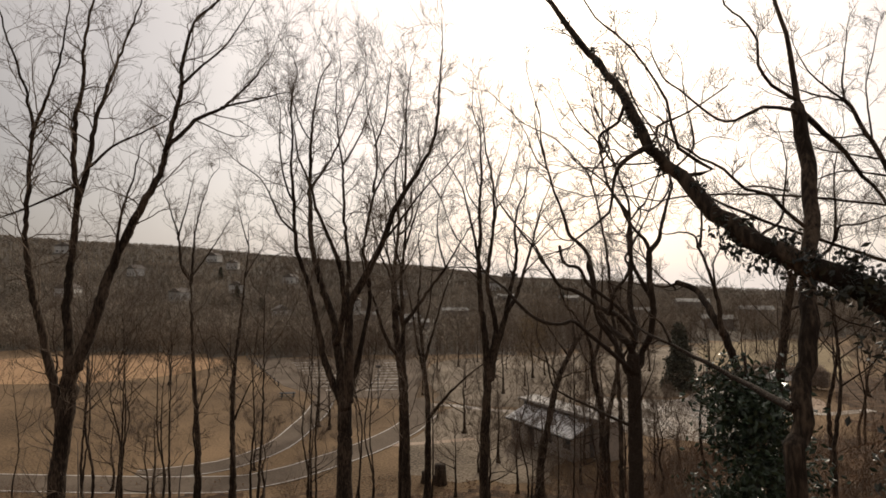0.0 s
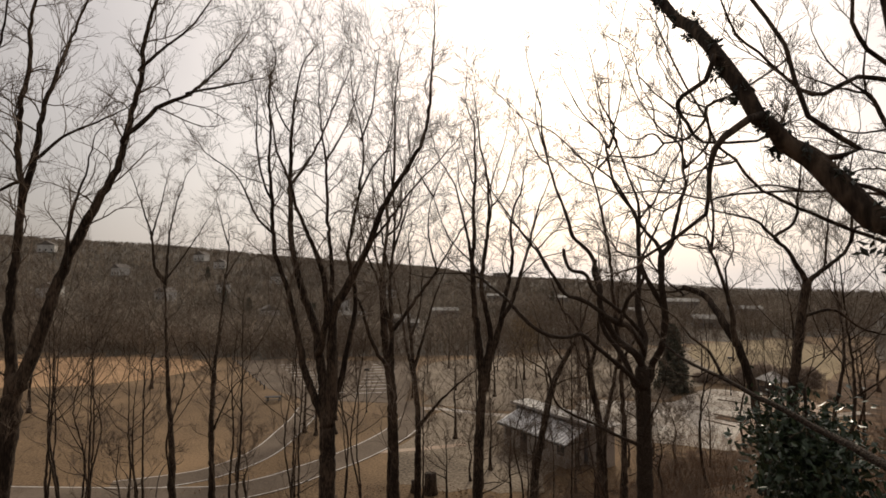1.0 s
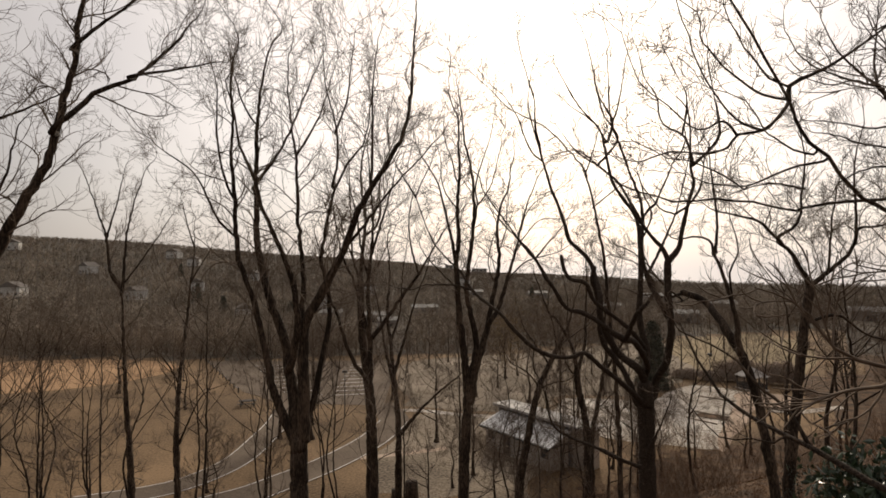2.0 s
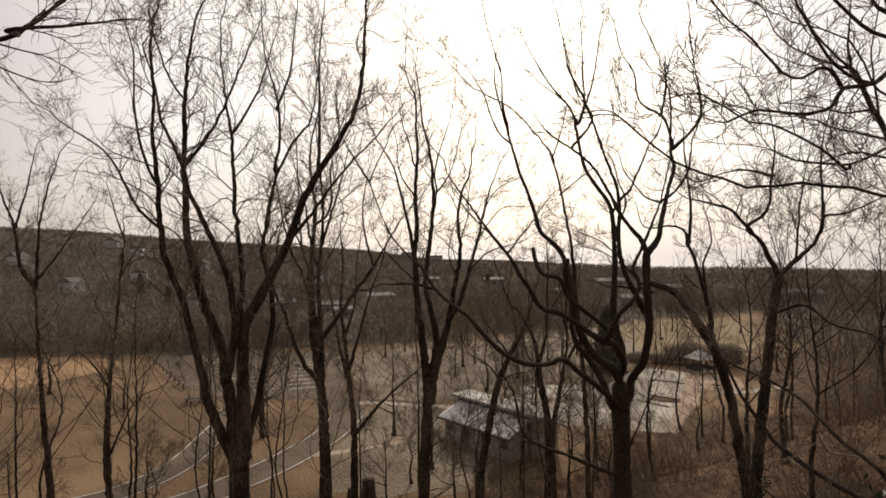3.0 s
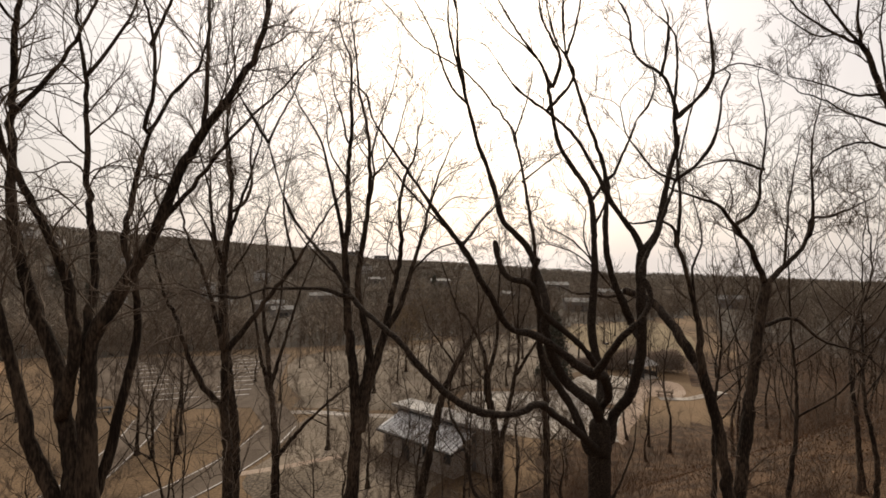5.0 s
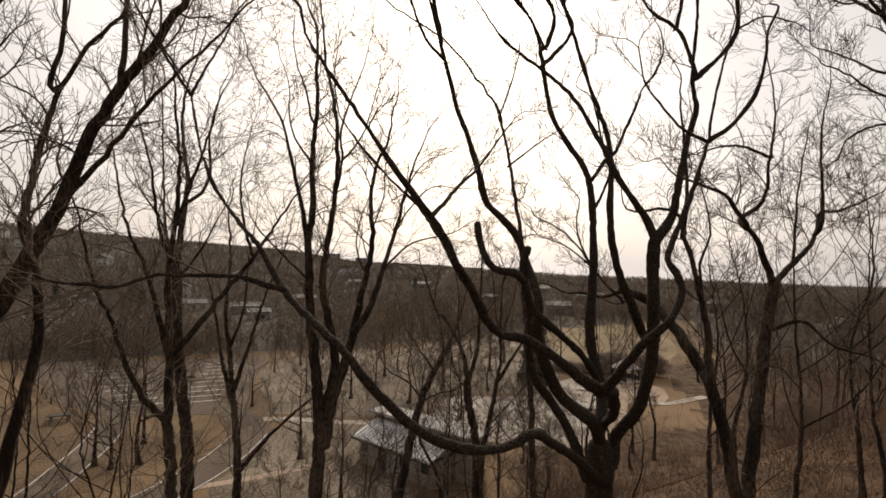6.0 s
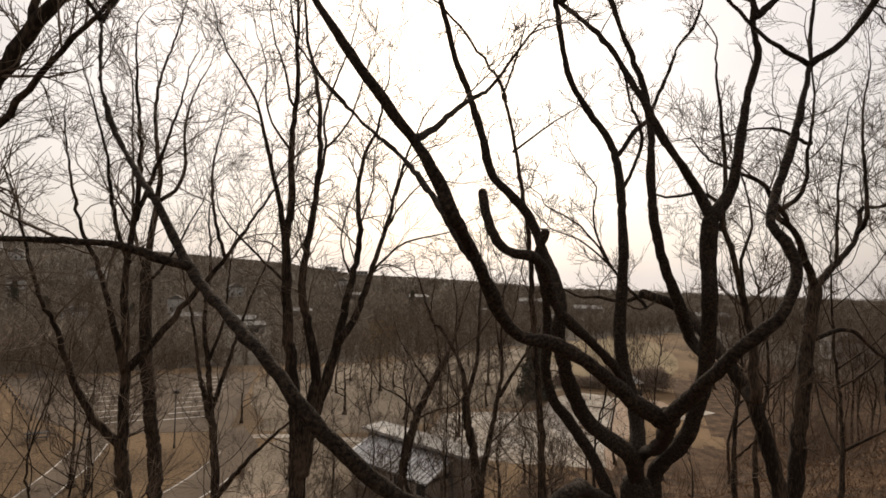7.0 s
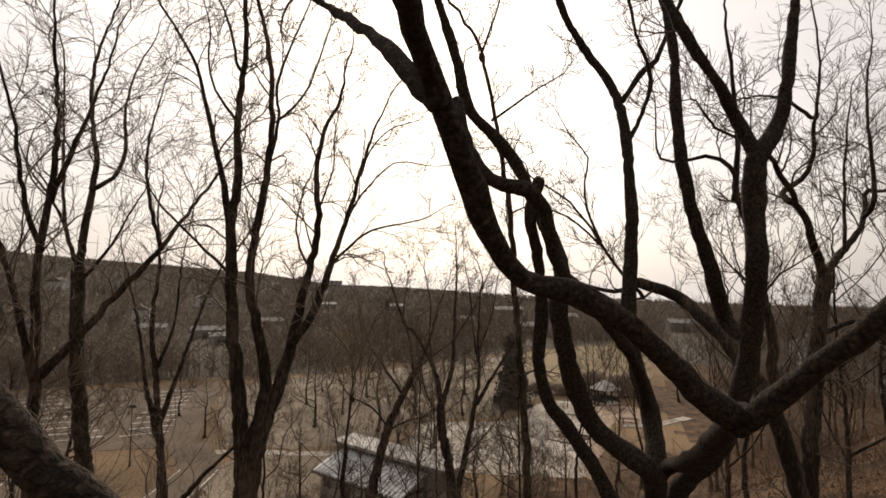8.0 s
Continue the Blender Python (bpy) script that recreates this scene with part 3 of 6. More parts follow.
HOUSES = ((-112, 280, 7, 6, 4.4, 20), (-99, 336, 8, 6, 4.6, -15), (-122, 240, 7, 6, 4.4, -20), (-156, 384, 8, 6, 4.8, 5), (-182, 306, 8, 6, 4.6, -30), (-182, 411, 9, 7, 5, -10), (-265, 361, 10, 7, 5, 20), (-165, 228, 8, 6, 4.4, 5), (-39.2, 229, 5.5, 5, 5.2, 8), (-24, 288, 7, 6, 4.6, 15), (36, 364, 9, 7, 5, -8), (-61, 196, 6.5, 5.5, 4.2, 25), (122, 98, 8, 6, 4.4, -30))
PALE_WALL = material("white_siding", (0.42, 0.4, 0.37), (0.66, 0.64, 0.6), 0.5, 0.8, 0.1, 6.0)
for x, y, w, d, h, turn in HOUSES:
    shed(x, y, w, d, h, turn, SHINGLE, PALE_WALL, "pale house with a grey shingled roof among bare trees")


BARN_ROOF = material("pale_metal_roof", (0.13, 0.122, 0.112), (0.3, 0.285, 0.26), 0.05, 0.75, 0.1, 0.6)


def warehouse(x, y, w, d, h, turn):
    ob = thing("warehouse", x, y, ground(x, y) - 0.1, turn)
    part("wall", boxed(-w / 2, w / 2, -d / 2, d / 2, 0, h), WALL, ob)
    bm = bmesh.new()
    e, r = d / 2 + 0.4, d * 0.16
    v = [bm.verts.new(p) for p in ((-w / 2 - 0.4, -e, h - 0.1), (w / 2 + 0.4, -e, h - 0.1), (w / 2 + 0.4, 0, h + r), (-w / 2 - 0.4, 0, h + r), (w / 2 + 0.4, e, h - 0.1), (-w / 2 - 0.4, e, h - 0.1))]
    for q in ((0, 1, 2, 3), (3, 2, 4, 5), (1, 4, 2), (0, 3, 5), (0, 5, 4, 1)):
        bm.faces.new([v[i] for i in q])
    bmesh.ops.recalc_face_normals(bm, faces=bm.faces)
    part("roof", bm, BARN_ROOF, ob, "pale low-pitched metal roof")
    n = int(w / 6)
    for k in range(n):
        cx = -w / 2 + w * (k + 0.5) / n
        part("door", boxed(cx - 1.4, cx + 1.4, -d / 2 - 0.06, -d / 2 + 0.02, 0.1, h * 0.6), DARK, ob)
    return tagged(ob, "long low building with a pale metal roof among bare woods", "building", group="far pale-roofed buildings")


BARNS = ((-30, 198, 8, 6, 2.8, 4), (-13, 190, 9, 6, 2.6, 2), (5, 214, 10, 6, 3.0, 3), (-8, 172, 6, 5, 2.6, 10), (71, 292, 10, 7, 3.2, -8), (36, 300, 9, 6, 3.0, -4), (84, 219, 8, 6, 3.0, -14), (134, 222, 12, 8, 3.4, -22), (129, 268, 15, 9, 3.6, -18), (93, 176, 9, 7, 3.4, -20), (160, 176, 11, 8, 3.6, -30))
for at in BARNS:
    warehouse(*at)


def apartment(x, y, w, d, floors, turn):
    ob = thing("apartment_block", x, y, ground(x, y) - 1, turn)
    h = floors * 3.0 + 1
    part("wall", boxed(-w / 2, w / 2, -d / 2, d / 2, 0, h), SIDING, ob)
    part("roof", boxed(-w / 2 - 0.2, w / 2 + 0.2, -d / 2 - 0.2, d / 2 + 0.2, h, h + 0.8), SHINGLE, ob)
    n = int(w / 4)
    for s in range(floors):
        for k in range(n):
            cx, cz = -w / 2 + w * (k + 0.5) / n, 2.6 + 3.0 * s
            part("window", boxed(cx - 0.9, cx + 0.9, -d / 2 - 0.06, -d / 2 + 0.02, cz - 0.7, cz + 0.7), GLASS, ob)
    return tagged(ob, "grey apartment block on the far ridge", "apartment block", group="blocks on the ridge")


apartment(78, 600, 17, 12, 2, -6)
apartment(46, 606, 14, 12, 2, -3)


# ---- park furniture ----
def lamp_post(x, y, h=5.7):
    ob = thing("street_lamp", x, y, 0)
    v = sweep([(0, 0, 0), (0, 0, 0.5), (0, 0, 2), (0, 0, h - 0.3)], [0.11, 0.06, 0.055, 0.045], 8)
    part("pole", mesh_of("pole", [v]), STEEL, ob)
    part("arm", boxed(-0.35, 0.35, -0.04, 0.04, h - 0.34, h - 0.27), STEEL, ob)
    part("lamp_head", boxed(-0.28, 0.28, -0.2, 0.2, h - 0.27, h - 0.05, bevel=0.04), STEEL, ob)
    return tagged(ob, "dark steel street lamp on the park lawn", "street lamp", group="lamps in the park")


def picnic_table(x, y, turn, wood):
    ob = thing("picnic_table", x, y, 0, turn)
    for k in range(4):
        part("plank", boxed(-1.1, 1.1, -0.38 + 0.195 * k, -0.2 + 0.195 * k, 0.72, 0.76, bevel=0.006), wood, ob)
    for s in (-1, 1):
        part("seat", boxed(-1.1, 1.1, s * 0.72 - 0.13, s * 0.72 + 0.13, 0.42, 0.46, bevel=0.006), wood, ob)
    for x1 in (-0.8, 0.8):
        part("crossbar", boxed(x1 - 0.04, x1 + 0.04, -0.8, 0.8, 0.33, 0.419), wood, ob)
        for s in (-1, 1):
            bm = boxed(-0.045, 0.045, -0.05, 0.05, 0, 0.76)
            bmesh.ops.transform(bm, matrix=pose(x1 + 0.086, s * 0.62, 0, s * 24, 0, 0), verts=bm.verts)
            part("leg", bm, wood, ob)
    return tagged(ob, "dark weathered wooden picnic table on the park lawn", "table", group="picnic tables in the park")


picnic_table(-22.4, 75.2, 8, DARK)
picnic_table(46.4, 67.9, -35, WEATHERED)

lamp = lamp_post(-8.6, 69.3)
for x, y in ((-38, 92), (-24, 112), (44, 78)):
    copy_thing(lamp, pose(x, y, 0))


# ---- the nearer trees, limb by limb ----
big_ash = Tree("tree", "tall bare tree with several steep dark stems from one trunk", -3.84, 20.50, 11)
big_ash.trunk(0.336, 0.275, (-3.84, 20.50, 11.58), (-3.83, 20.50, 12.26), (-3.85, 20.50, 12.63), fine=0)
big_ash.limb(0.168, 0.032, (-3.93, 20.50, 12.49), (-4.61, 20.43, 14.05), (-4.79, 20.37, 14.97), (-5.04, 20.30, 16.24), (-5.35, 20.24, 17.42), (-5.66, 20.18, 18.29), (-5.77, 20.12, 19.16), (-5.85, 20.06, 20.44), (-5.94, 20.00, 21.71), (-5.92, 20.00, 23.00), (-5.98, 20.00, 24.00), (-5.92, 20.00, 24.87))
big_ash.limb(0.056, 0.013, (-5.80, 20.20, 19.19), (-6.30, 20.00, 19.71), (-6.90, 19.80, 21.04), (-7.34, 19.60, 21.49), (-7.94, 19.40, 21.94))
big_ash.limb(0.05, 0.011, (-5.89, 20.10, 20.45), (-6.16, 20.03, 21.11), (-6.38, 19.95, 22.39), (-6.37, 19.88, 23.92), (-6.53, 19.80, 24.72))
big_ash.limb(0.224, 0.032, (-3.93, 20.50, 12.64), (-4.03, 20.60, 13.73), (-4.21, 20.70, 14.78), (-4.44, 20.80, 15.98), (-4.88, 20.86, 17.06), (-5.21, 20.93, 18.13), (-5.39, 20.99, 19.21), (-5.44, 21.05, 20.29), (-5.50, 21.11, 21.23), (-5.47, 21.18, 23.13), (-5.40, 21.24, 24.57), (-5.09, 21.30, 25.90))
big_ash.limb(0.067, 0.016, (-5.43, 21.00, 21.14), (-4.97, 21.15, 21.81), (-4.43, 21.30, 22.90), (-3.86, 21.45, 24.45), (-3.35, 21.60, 25.87))
big_ash.limb(0.045, 0.013, (-5.42, 21.00, 23.07), (-5.84, 21.00, 23.67), (-6.26, 21.00, 24.87), (-6.40, 21.00, 25.63))
big_ash.limb(0.146, 0.032, (-4.15, 20.40, 15.00), (-3.86, 20.10, 16.22), (-3.89, 20.00, 17.40), (-4.16, 19.87, 18.43), (-4.52, 19.73, 19.28), (-4.83, 19.60, 20.11), (-5.16, 19.53, 21.21), (-5.51, 19.47, 22.01), (-5.67, 19.40, 23.08))
big_ash.limb(0.246, 0.032, (-3.73, 20.50, 12.62), (-3.69, 20.43, 14.07), (-3.71, 20.37, 15.43), (-3.62, 20.30, 16.41), (-3.15, 20.20, 17.30), (-2.70, 20.10, 18.12), (-2.33, 20.00, 18.86), (-1.95, 19.90, 19.90), (-1.51, 19.80, 20.71), (-0.77, 19.70, 21.84), (-0.33, 19.60, 22.88), (-0.17, 19.50, 24.20), (-0.09, 19.40, 25.36))
big_ash.limb(0.067, 0.015, (-2.31, 20.00, 18.86), (-1.65, 19.75, 19.59), (-0.91, 19.50, 20.60), (-0.04, 19.25, 21.46), (0.53, 19.00, 22.07))
big_ash.limb(0.067, 0.015, (-1.49, 19.80, 20.71), (-1.44, 19.87, 22.16), (-1.44, 19.93, 23.99), (-1.29, 20.00, 25.56))
big_ash.limb(0.134, 0.021, (-3.67, 20.70, 13.07), (-3.33, 20.80, 14.32), (-3.13, 20.85, 15.46), (-2.94, 20.90, 16.69), (-3.01, 20.80, 17.64), (-3.21, 20.83, 18.56), (-2.99, 20.87, 20.00), (-2.81, 20.90, 20.79), (-2.24, 20.93, 21.93), (-1.78, 20.97, 22.61), (-1.55, 21.00, 24.09))
big_ash.limb(0.056, 0.013, (-2.84, 20.70, 20.92), (-2.67, 20.77, 22.04), (-2.78, 20.85, 23.16), (-3.14, 20.93, 24.60), (-3.23, 21.00, 25.91))
big_ash.limb(0.05, 0.013, (-2.75, 20.80, 22.83), (-2.38, 20.87, 23.99), (-2.23, 20.93, 25.31), (-2.16, 21.00, 26.00))
big_ash.limb(0.112, 0.021, (-3.81, 20.50, 16.46), (-3.84, 21.00, 17.65), (-3.96, 21.07, 18.90), (-4.09, 21.13, 20.33), (-4.18, 21.20, 22.09), (-4.34, 21.27, 23.22), (-4.51, 21.33, 24.68), (-4.45, 21.40, 25.84))
big_ash.limb(0.045, 0.011, (-4.16, 21.20, 22.09), (-3.69, 21.33, 22.95), (-3.33, 21.47, 23.83), (-2.96, 21.60, 25.24))
big_ash.fill(every=0.42, length=2.3, thick=0.006)

mid_maple = Tree("tree", "slim bare tree forking into many upright branches", -1.89, 27.00, 12)
mid_maple.trunk(0.304, 0.038, (-1.89, 27.00, 8.60), (-1.97, 27.00, 11.73), (-2.07, 27.00, 13.07), (-2.08, 27.00, 15.08), (-2.18, 27.00, 17.33), (-2.03, 27.00, 18.90), (-1.95, 27.00, 20.25), (-2.06, 27.00, 21.83), (-2.16, 27.00, 23.19))
mid_maple.limb(0.128, 0.019, (-2.07, 27.00, 13.03), (-2.92, 26.80, 14.27), (-3.41, 26.60, 15.85), (-3.88, 26.40, 17.17), (-4.14, 26.20, 18.46), (-4.30, 26.00, 19.51))
mid_maple.limb(0.112, 0.019, (-2.13, 27.00, 15.09), (-2.74, 27.12, 17.33), (-3.23, 27.25, 18.46), (-3.59, 27.38, 19.59), (-3.86, 27.50, 21.19))
mid_maple.limb(0.128, 0.019, (-1.98, 27.00, 15.08), (-1.00, 27.25, 16.38), (0.14, 27.50, 17.97), (0.86, 27.75, 19.15), (1.60, 28.00, 20.38))
mid_maple.limb(0.08, 0.015, (-2.14, 27.00, 17.78), (-2.48, 26.83, 19.12), (-2.67, 26.67, 20.66), (-3.06, 26.50, 22.16))
mid_maple.limb(0.08, 0.015, (-2.00, 27.00, 18.90), (-1.52, 27.00, 20.48), (-1.07, 27.00, 22.08), (-0.84, 27.00, 23.23))
mid_maple.limb(0.064, 0.015, (0.14, 27.50, 17.97), (-0.20, 27.67, 19.15), (-0.31, 27.83, 20.58), (-0.07, 28.00, 22.05))
mid_maple.fill(every=0.5, length=2.5, thick=0.0065)

path_tree = Tree("tree", "bare tree with a long side limb reaching out low", -1.11, 38.00, 13)
path_tree.trunk(0.33, 0.037, (-1.11, 38.00, 3.08), (-1.09, 38.00, 7.85), (-1.34, 38.00, 10.60), (-1.60, 38.00, 13.36), (-1.82, 38.00, 15.42), (-1.64, 38.00, 17.82), (-1.80, 38.00, 20.23))
path_tree.limb(0.165, 0.024, (-0.96, 38.00, 7.33), (0.17, 37.33, 8.83), (1.65, 36.67, 10.43), (2.77, 36.00, 11.46))
path_tree.limb(0.135, 0.024, (-1.28, 38.00, 10.26), (-1.84, 38.00, 12.34), (-2.22, 38.00, 14.75), (-2.65, 38.00, 16.81), (-3.13, 38.00, 18.86))
path_tree.limb(0.135, 0.024, (-1.34, 38.00, 11.29), (-0.66, 38.25, 13.63), (0.04, 38.50, 16.03), (0.93, 38.75, 18.50), (1.31, 39.00, 20.30))
path_tree.limb(0.09, 0.018, (-1.60, 38.00, 13.36), (-0.98, 38.00, 15.40), (-0.80, 38.00, 17.81), (-0.45, 38.00, 20.24))
path_tree.fill(every=0.7, length=3.0, thick=0.006)

fork_oak = Tree("tree", "dark bare tree with several stems and a wide branch fan", 2.04, 26.00, 14)
fork_oak.trunk(0.31, 0.2, (2.04, 26.00, 8.69), (2.17, 26.00, 11.10), (2.24, 26.00, 12.53), fine=0)
fork_oak.limb(0.21, 0.05, (2.23, 26.00, 12.49), (2.20, 26.00, 13.35), (2.16, 26.00, 13.97), (2.05, 26.00, 14.85), (1.92, 26.00, 16.02), (1.83, 26.00, 17.38), (1.79, 26.00, 18.45), (1.89, 26.00, 19.50), (1.84, 26.00, 20.97), (1.95, 26.00, 22.70), (1.91, 26.00, 23.78), (1.91, 26.00, 24.89))
fork_oak.limb(0.1, 0.025, (1.80, 26.00, 18.15), (1.67, 25.93, 19.05), (1.51, 25.85, 19.74), (1.36, 25.77, 20.32), (1.15, 25.70, 21.19), (0.99, 25.62, 21.85), (0.62, 25.55, 22.47), (0.26, 25.47, 23.07), (-0.00, 25.40, 23.57))
fork_oak.limb(0.045, 0.012, (1.81, 26.00, 20.86), (1.33, 26.12, 21.57), (1.14, 26.25, 22.35), (1.14, 26.38, 23.13), (0.95, 26.50, 23.85))
fork_oak.limb(0.05, 0.014, (1.81, 26.00, 22.12), (1.58, 25.87, 23.10), (1.38, 25.73, 23.53), (1.26, 25.60, 24.09))
fork_oak.limb(0.05, 0.012, (1.78, 26.00, 17.38), (1.13, 25.88, 17.99), (0.76, 25.75, 18.37), (0.47, 25.62, 18.67), (0.25, 25.50, 19.00))
fork_oak.limb(0.18, 0.05, (2.32, 26.00, 12.60), (2.45, 26.00, 13.70), (2.65, 26.00, 14.92), (2.42, 26.00, 16.17), (2.22, 26.00, 17.24), (2.36, 26.00, 18.48), (2.48, 26.00, 19.33), (2.59, 26.00, 20.62), (2.54, 26.00, 22.13), (2.35, 26.00, 23.19), (2.15, 26.00, 24.10))
fork_oak.limb(0.06, 0.014, (2.50, 26.00, 19.51), (2.73, 26.08, 20.99), (2.70, 26.16, 22.00), (2.99, 26.24, 22.98), (3.39, 26.32, 24.12), (3.55, 26.40, 24.91))
fork_oak.limb(0.04, 0.01, (2.74, 26.00, 20.99), (3.09, 26.20, 21.40), (3.46, 26.40, 22.08), (3.77, 26.60, 23.15), (4.00, 26.80, 24.00))
fork_oak.limb(0.21, 0.025, (2.38, 26.00, 12.35), (2.49, 26.05, 13.18), (2.64, 26.11, 13.76), (2.91, 26.16, 14.62), (3.23, 26.22, 15.81), (3.42, 26.27, 16.88), (3.58, 26.33, 17.48), (3.76, 26.38, 18.59), (3.69, 26.44, 19.73), (3.87, 26.49, 21.01), (4.25, 26.55, 21.89), (4.37, 26.60, 22.75))
fork_oak.limb(0.13, 0.02, (3.22, 26.00, 15.76), (3.70, 26.17, 16.47), (4.00, 26.33, 17.38), (4.44, 26.50, 18.64), (4.79, 26.67, 19.86), (5.21, 26.83, 21.26), (5.65, 27.00, 22.23))
fork_oak.limb(0.05, 0.012, (4.09, 26.60, 17.51), (4.38, 26.75, 17.86), (5.22, 26.90, 18.54), (6.63, 27.05, 18.93), (7.41, 27.20, 19.38))
fork_oak.limb(0.04, 0.01, (4.49, 26.70, 18.69), (4.91, 26.87, 19.48), (5.82, 27.03, 20.43), (6.92, 27.20, 20.50))
fork_oak.limb(0.035, 0.01, (4.88, 26.80, 20.00), (5.11, 26.87, 20.67), (5.65, 26.93, 21.34), (6.44, 27.00, 21.70))
fork_oak.limb(0.035, 0.01, (3.74, 26.40, 18.83), (4.08, 26.27, 19.97), (4.07, 26.13, 20.65), (4.15, 26.00, 21.33))
fork_oak.limb(0.04, 0.01, (3.58, 26.30, 17.48), (3.32, 26.20, 17.96), (3.23, 26.10, 18.63), (3.39, 26.00, 19.44))
fork_oak.fill(every=0.5, length=2.0, thick=0.0065)

bank_tree = Tree("tree", "slim bare tree with long upswept branches below the slope", -2.54, 33.00, 28)
bank_tree.trunk(0.286, 0.205, (-2.54, 33.00, 9.94), (-2.75, 33.00, 12.06), (-3.02, 33.00, 14.55), (-3.09, 33.00, 16.35), (-3.12, 33.00, 17.51), fine=0)
bank_tree.limb(0.143, 0.023, (-3.12, 33.00, 17.51), (-3.03, 33.06, 18.73), (-2.91, 33.11, 20.04), (-2.85, 33.17, 21.25), (-3.07, 33.23, 22.78), (-3.05, 33.29, 24.66), (-2.57, 33.34, 26.50), (-2.32, 33.40, 27.73))
bank_tree.limb(0.091, 0.016, (-2.85, 33.00, 20.14), (-2.30, 33.00, 20.55), (-1.99, 33.00, 21.44), (-2.05, 33.00, 22.79), (-1.81, 33.00, 24.20), (-1.19, 33.00, 25.70))
bank_tree.limb(0.078, 0.016, (-3.10, 33.00, 17.44), (-3.53, 32.90, 18.88), (-3.64, 32.80, 20.68), (-3.69, 32.70, 22.50), (-3.82, 32.60, 24.67), (-4.47, 32.50, 26.00))
bank_tree.limb(0.078, 0.016, (-3.10, 33.00, 17.08), (-2.61, 32.88, 17.63), (-2.14, 32.75, 18.37), (-1.79, 32.62, 19.12), (-1.20, 32.50, 20.26))
bank_tree.limb(0.065, 0.014, (-3.57, 33.00, 18.89), (-3.88, 32.67, 19.73), (-4.25, 32.33, 20.36), (-4.45, 32.00, 20.96))
bank_tree.fill(every=0.5, length=2.2, thick=0.007)

right_tree = Tree("tree", "bare tree with a twisting forked crown and ivy about its foot", 13.54, 21.70, 15)
right_tree.trunk(0.242, 0.157, (13.54, 21.70, 9.50), (13.76, 21.70, 11.74), (14.11, 21.70, 14.11), (14.42, 21.70, 16.09), (14.68, 21.70, 17.45))
right_tree.limb(0.11, 0.021, (14.68, 21.70, 17.45), (13.93, 21.48, 18.48), (13.08, 21.26, 19.24), (12.21, 21.04, 19.83), (10.94, 20.82, 20.08), (10.17, 20.60, 20.23))
right_tree.limb(0.077, 0.016, (13.45, 21.70, 19.26), (14.17, 21.60, 19.80), (14.34, 21.50, 21.09), (14.38, 21.40, 22.27), (14.09, 21.30, 23.42))
right_tree.limb(0.11, 0.021, (14.68, 21.70, 17.45), (15.69, 21.88, 18.09), (16.73, 22.06, 18.91), (17.18, 22.24, 19.67), (18.26, 22.42, 19.79), (20.32, 22.60, 20.49))
right_tree.limb(0.066, 0.016, (16.54, 21.70, 19.31), (16.67, 21.80, 20.56), (16.76, 21.90, 22.04), (17.26, 22.00, 23.55))
right_tree.limb(0.055, 0.013, (15.39, 21.70, 17.99), (15.63, 21.80, 19.32), (15.95, 21.90, 20.77), (16.37, 22.00, 22.05))
right_tree.limb(0.066, 0.015, (14.42, 21.70, 16.09), (15.54, 21.52, 16.38), (16.52, 21.35, 15.67), (18.00, 21.18, 15.24), (18.93, 21.00, 14.42))
right_tree.limb(0.055, 0.013, (14.52, 21.70, 21.12), (13.18, 21.33, 21.23), (12.01, 20.97, 21.05), (10.89, 20.60, 20.69))
right_tree.fill(every=0.45, length=1.9, thick=0.0055)

leaning_tree = Tree("tree", "bare tree leaning over with a crooked broken top", 11.69, 19.80, 16)
leaning_tree.trunk(0.209, 0.12, (11.69, 19.80, 10.57), (11.51, 19.90, 12.19), (11.28, 20.00, 13.92), (10.94, 20.20, 15.21), (10.71, 20.60, 15.96), (10.74, 21.30, 16.47), (10.71, 22.00, 16.95), (10.26, 22.60, 17.22), fine=0)
leaning_tree.limb(0.085, 0.02, (10.28, 22.60, 17.19), (9.68, 22.70, 17.02), (9.19, 22.85, 17.11), (8.61, 23.00, 17.15), fine=0.5)
leaning_tree.limb(0.033, 0.01, (10.33, 22.30, 17.04), (9.69, 22.00, 16.87), (9.07, 21.80, 17.06), fine=0.4)
leaning_tree.limb(0.05, 0.01, (9.91, 22.20, 17.04), (9.25, 22.00, 17.46), (8.41, 21.88, 18.39), (7.80, 21.75, 18.81), (7.28, 21.62, 18.99), (6.96, 21.50, 19.11), fine=1.5,start=0.1)
leaning_tree.limb(0.033, 0.008, (8.97, 21.90, 17.73), (8.54, 21.77, 18.03), (7.86, 21.63, 18.40), (7.15, 21.50, 18.58), fine=1.5,start=0.1)
leaning_tree.limb(0.033, 0.008, (8.69, 21.80, 17.98), (8.35, 21.75, 18.61), (8.27, 21.70, 19.12), (8.31, 21.65, 19.58), (7.97, 21.60, 19.89), fine=1.5,start=0.1)
leaning_tree.limb(0.121, 0.031, (10.64, 19.80, 15.30), (10.43, 19.74, 16.77), (10.08, 19.68, 17.81), (9.72, 19.62, 18.66), (9.54, 19.56, 19.08), (8.95, 19.50, 19.16))
leaning_tree.limb(0.066, 0.016, (9.89, 19.80, 18.67), (9.97, 19.80, 19.87), (9.87, 19.80, 20.73), (9.75, 19.80, 21.93))
leaning_tree.limb(0.055, 0.016, (10.47, 19.80, 16.77), (10.41, 19.87, 17.97), (10.76, 19.93, 18.67), (10.63, 20.00, 19.55))
leaning_tree.fill(every=0.7, length=1.2)

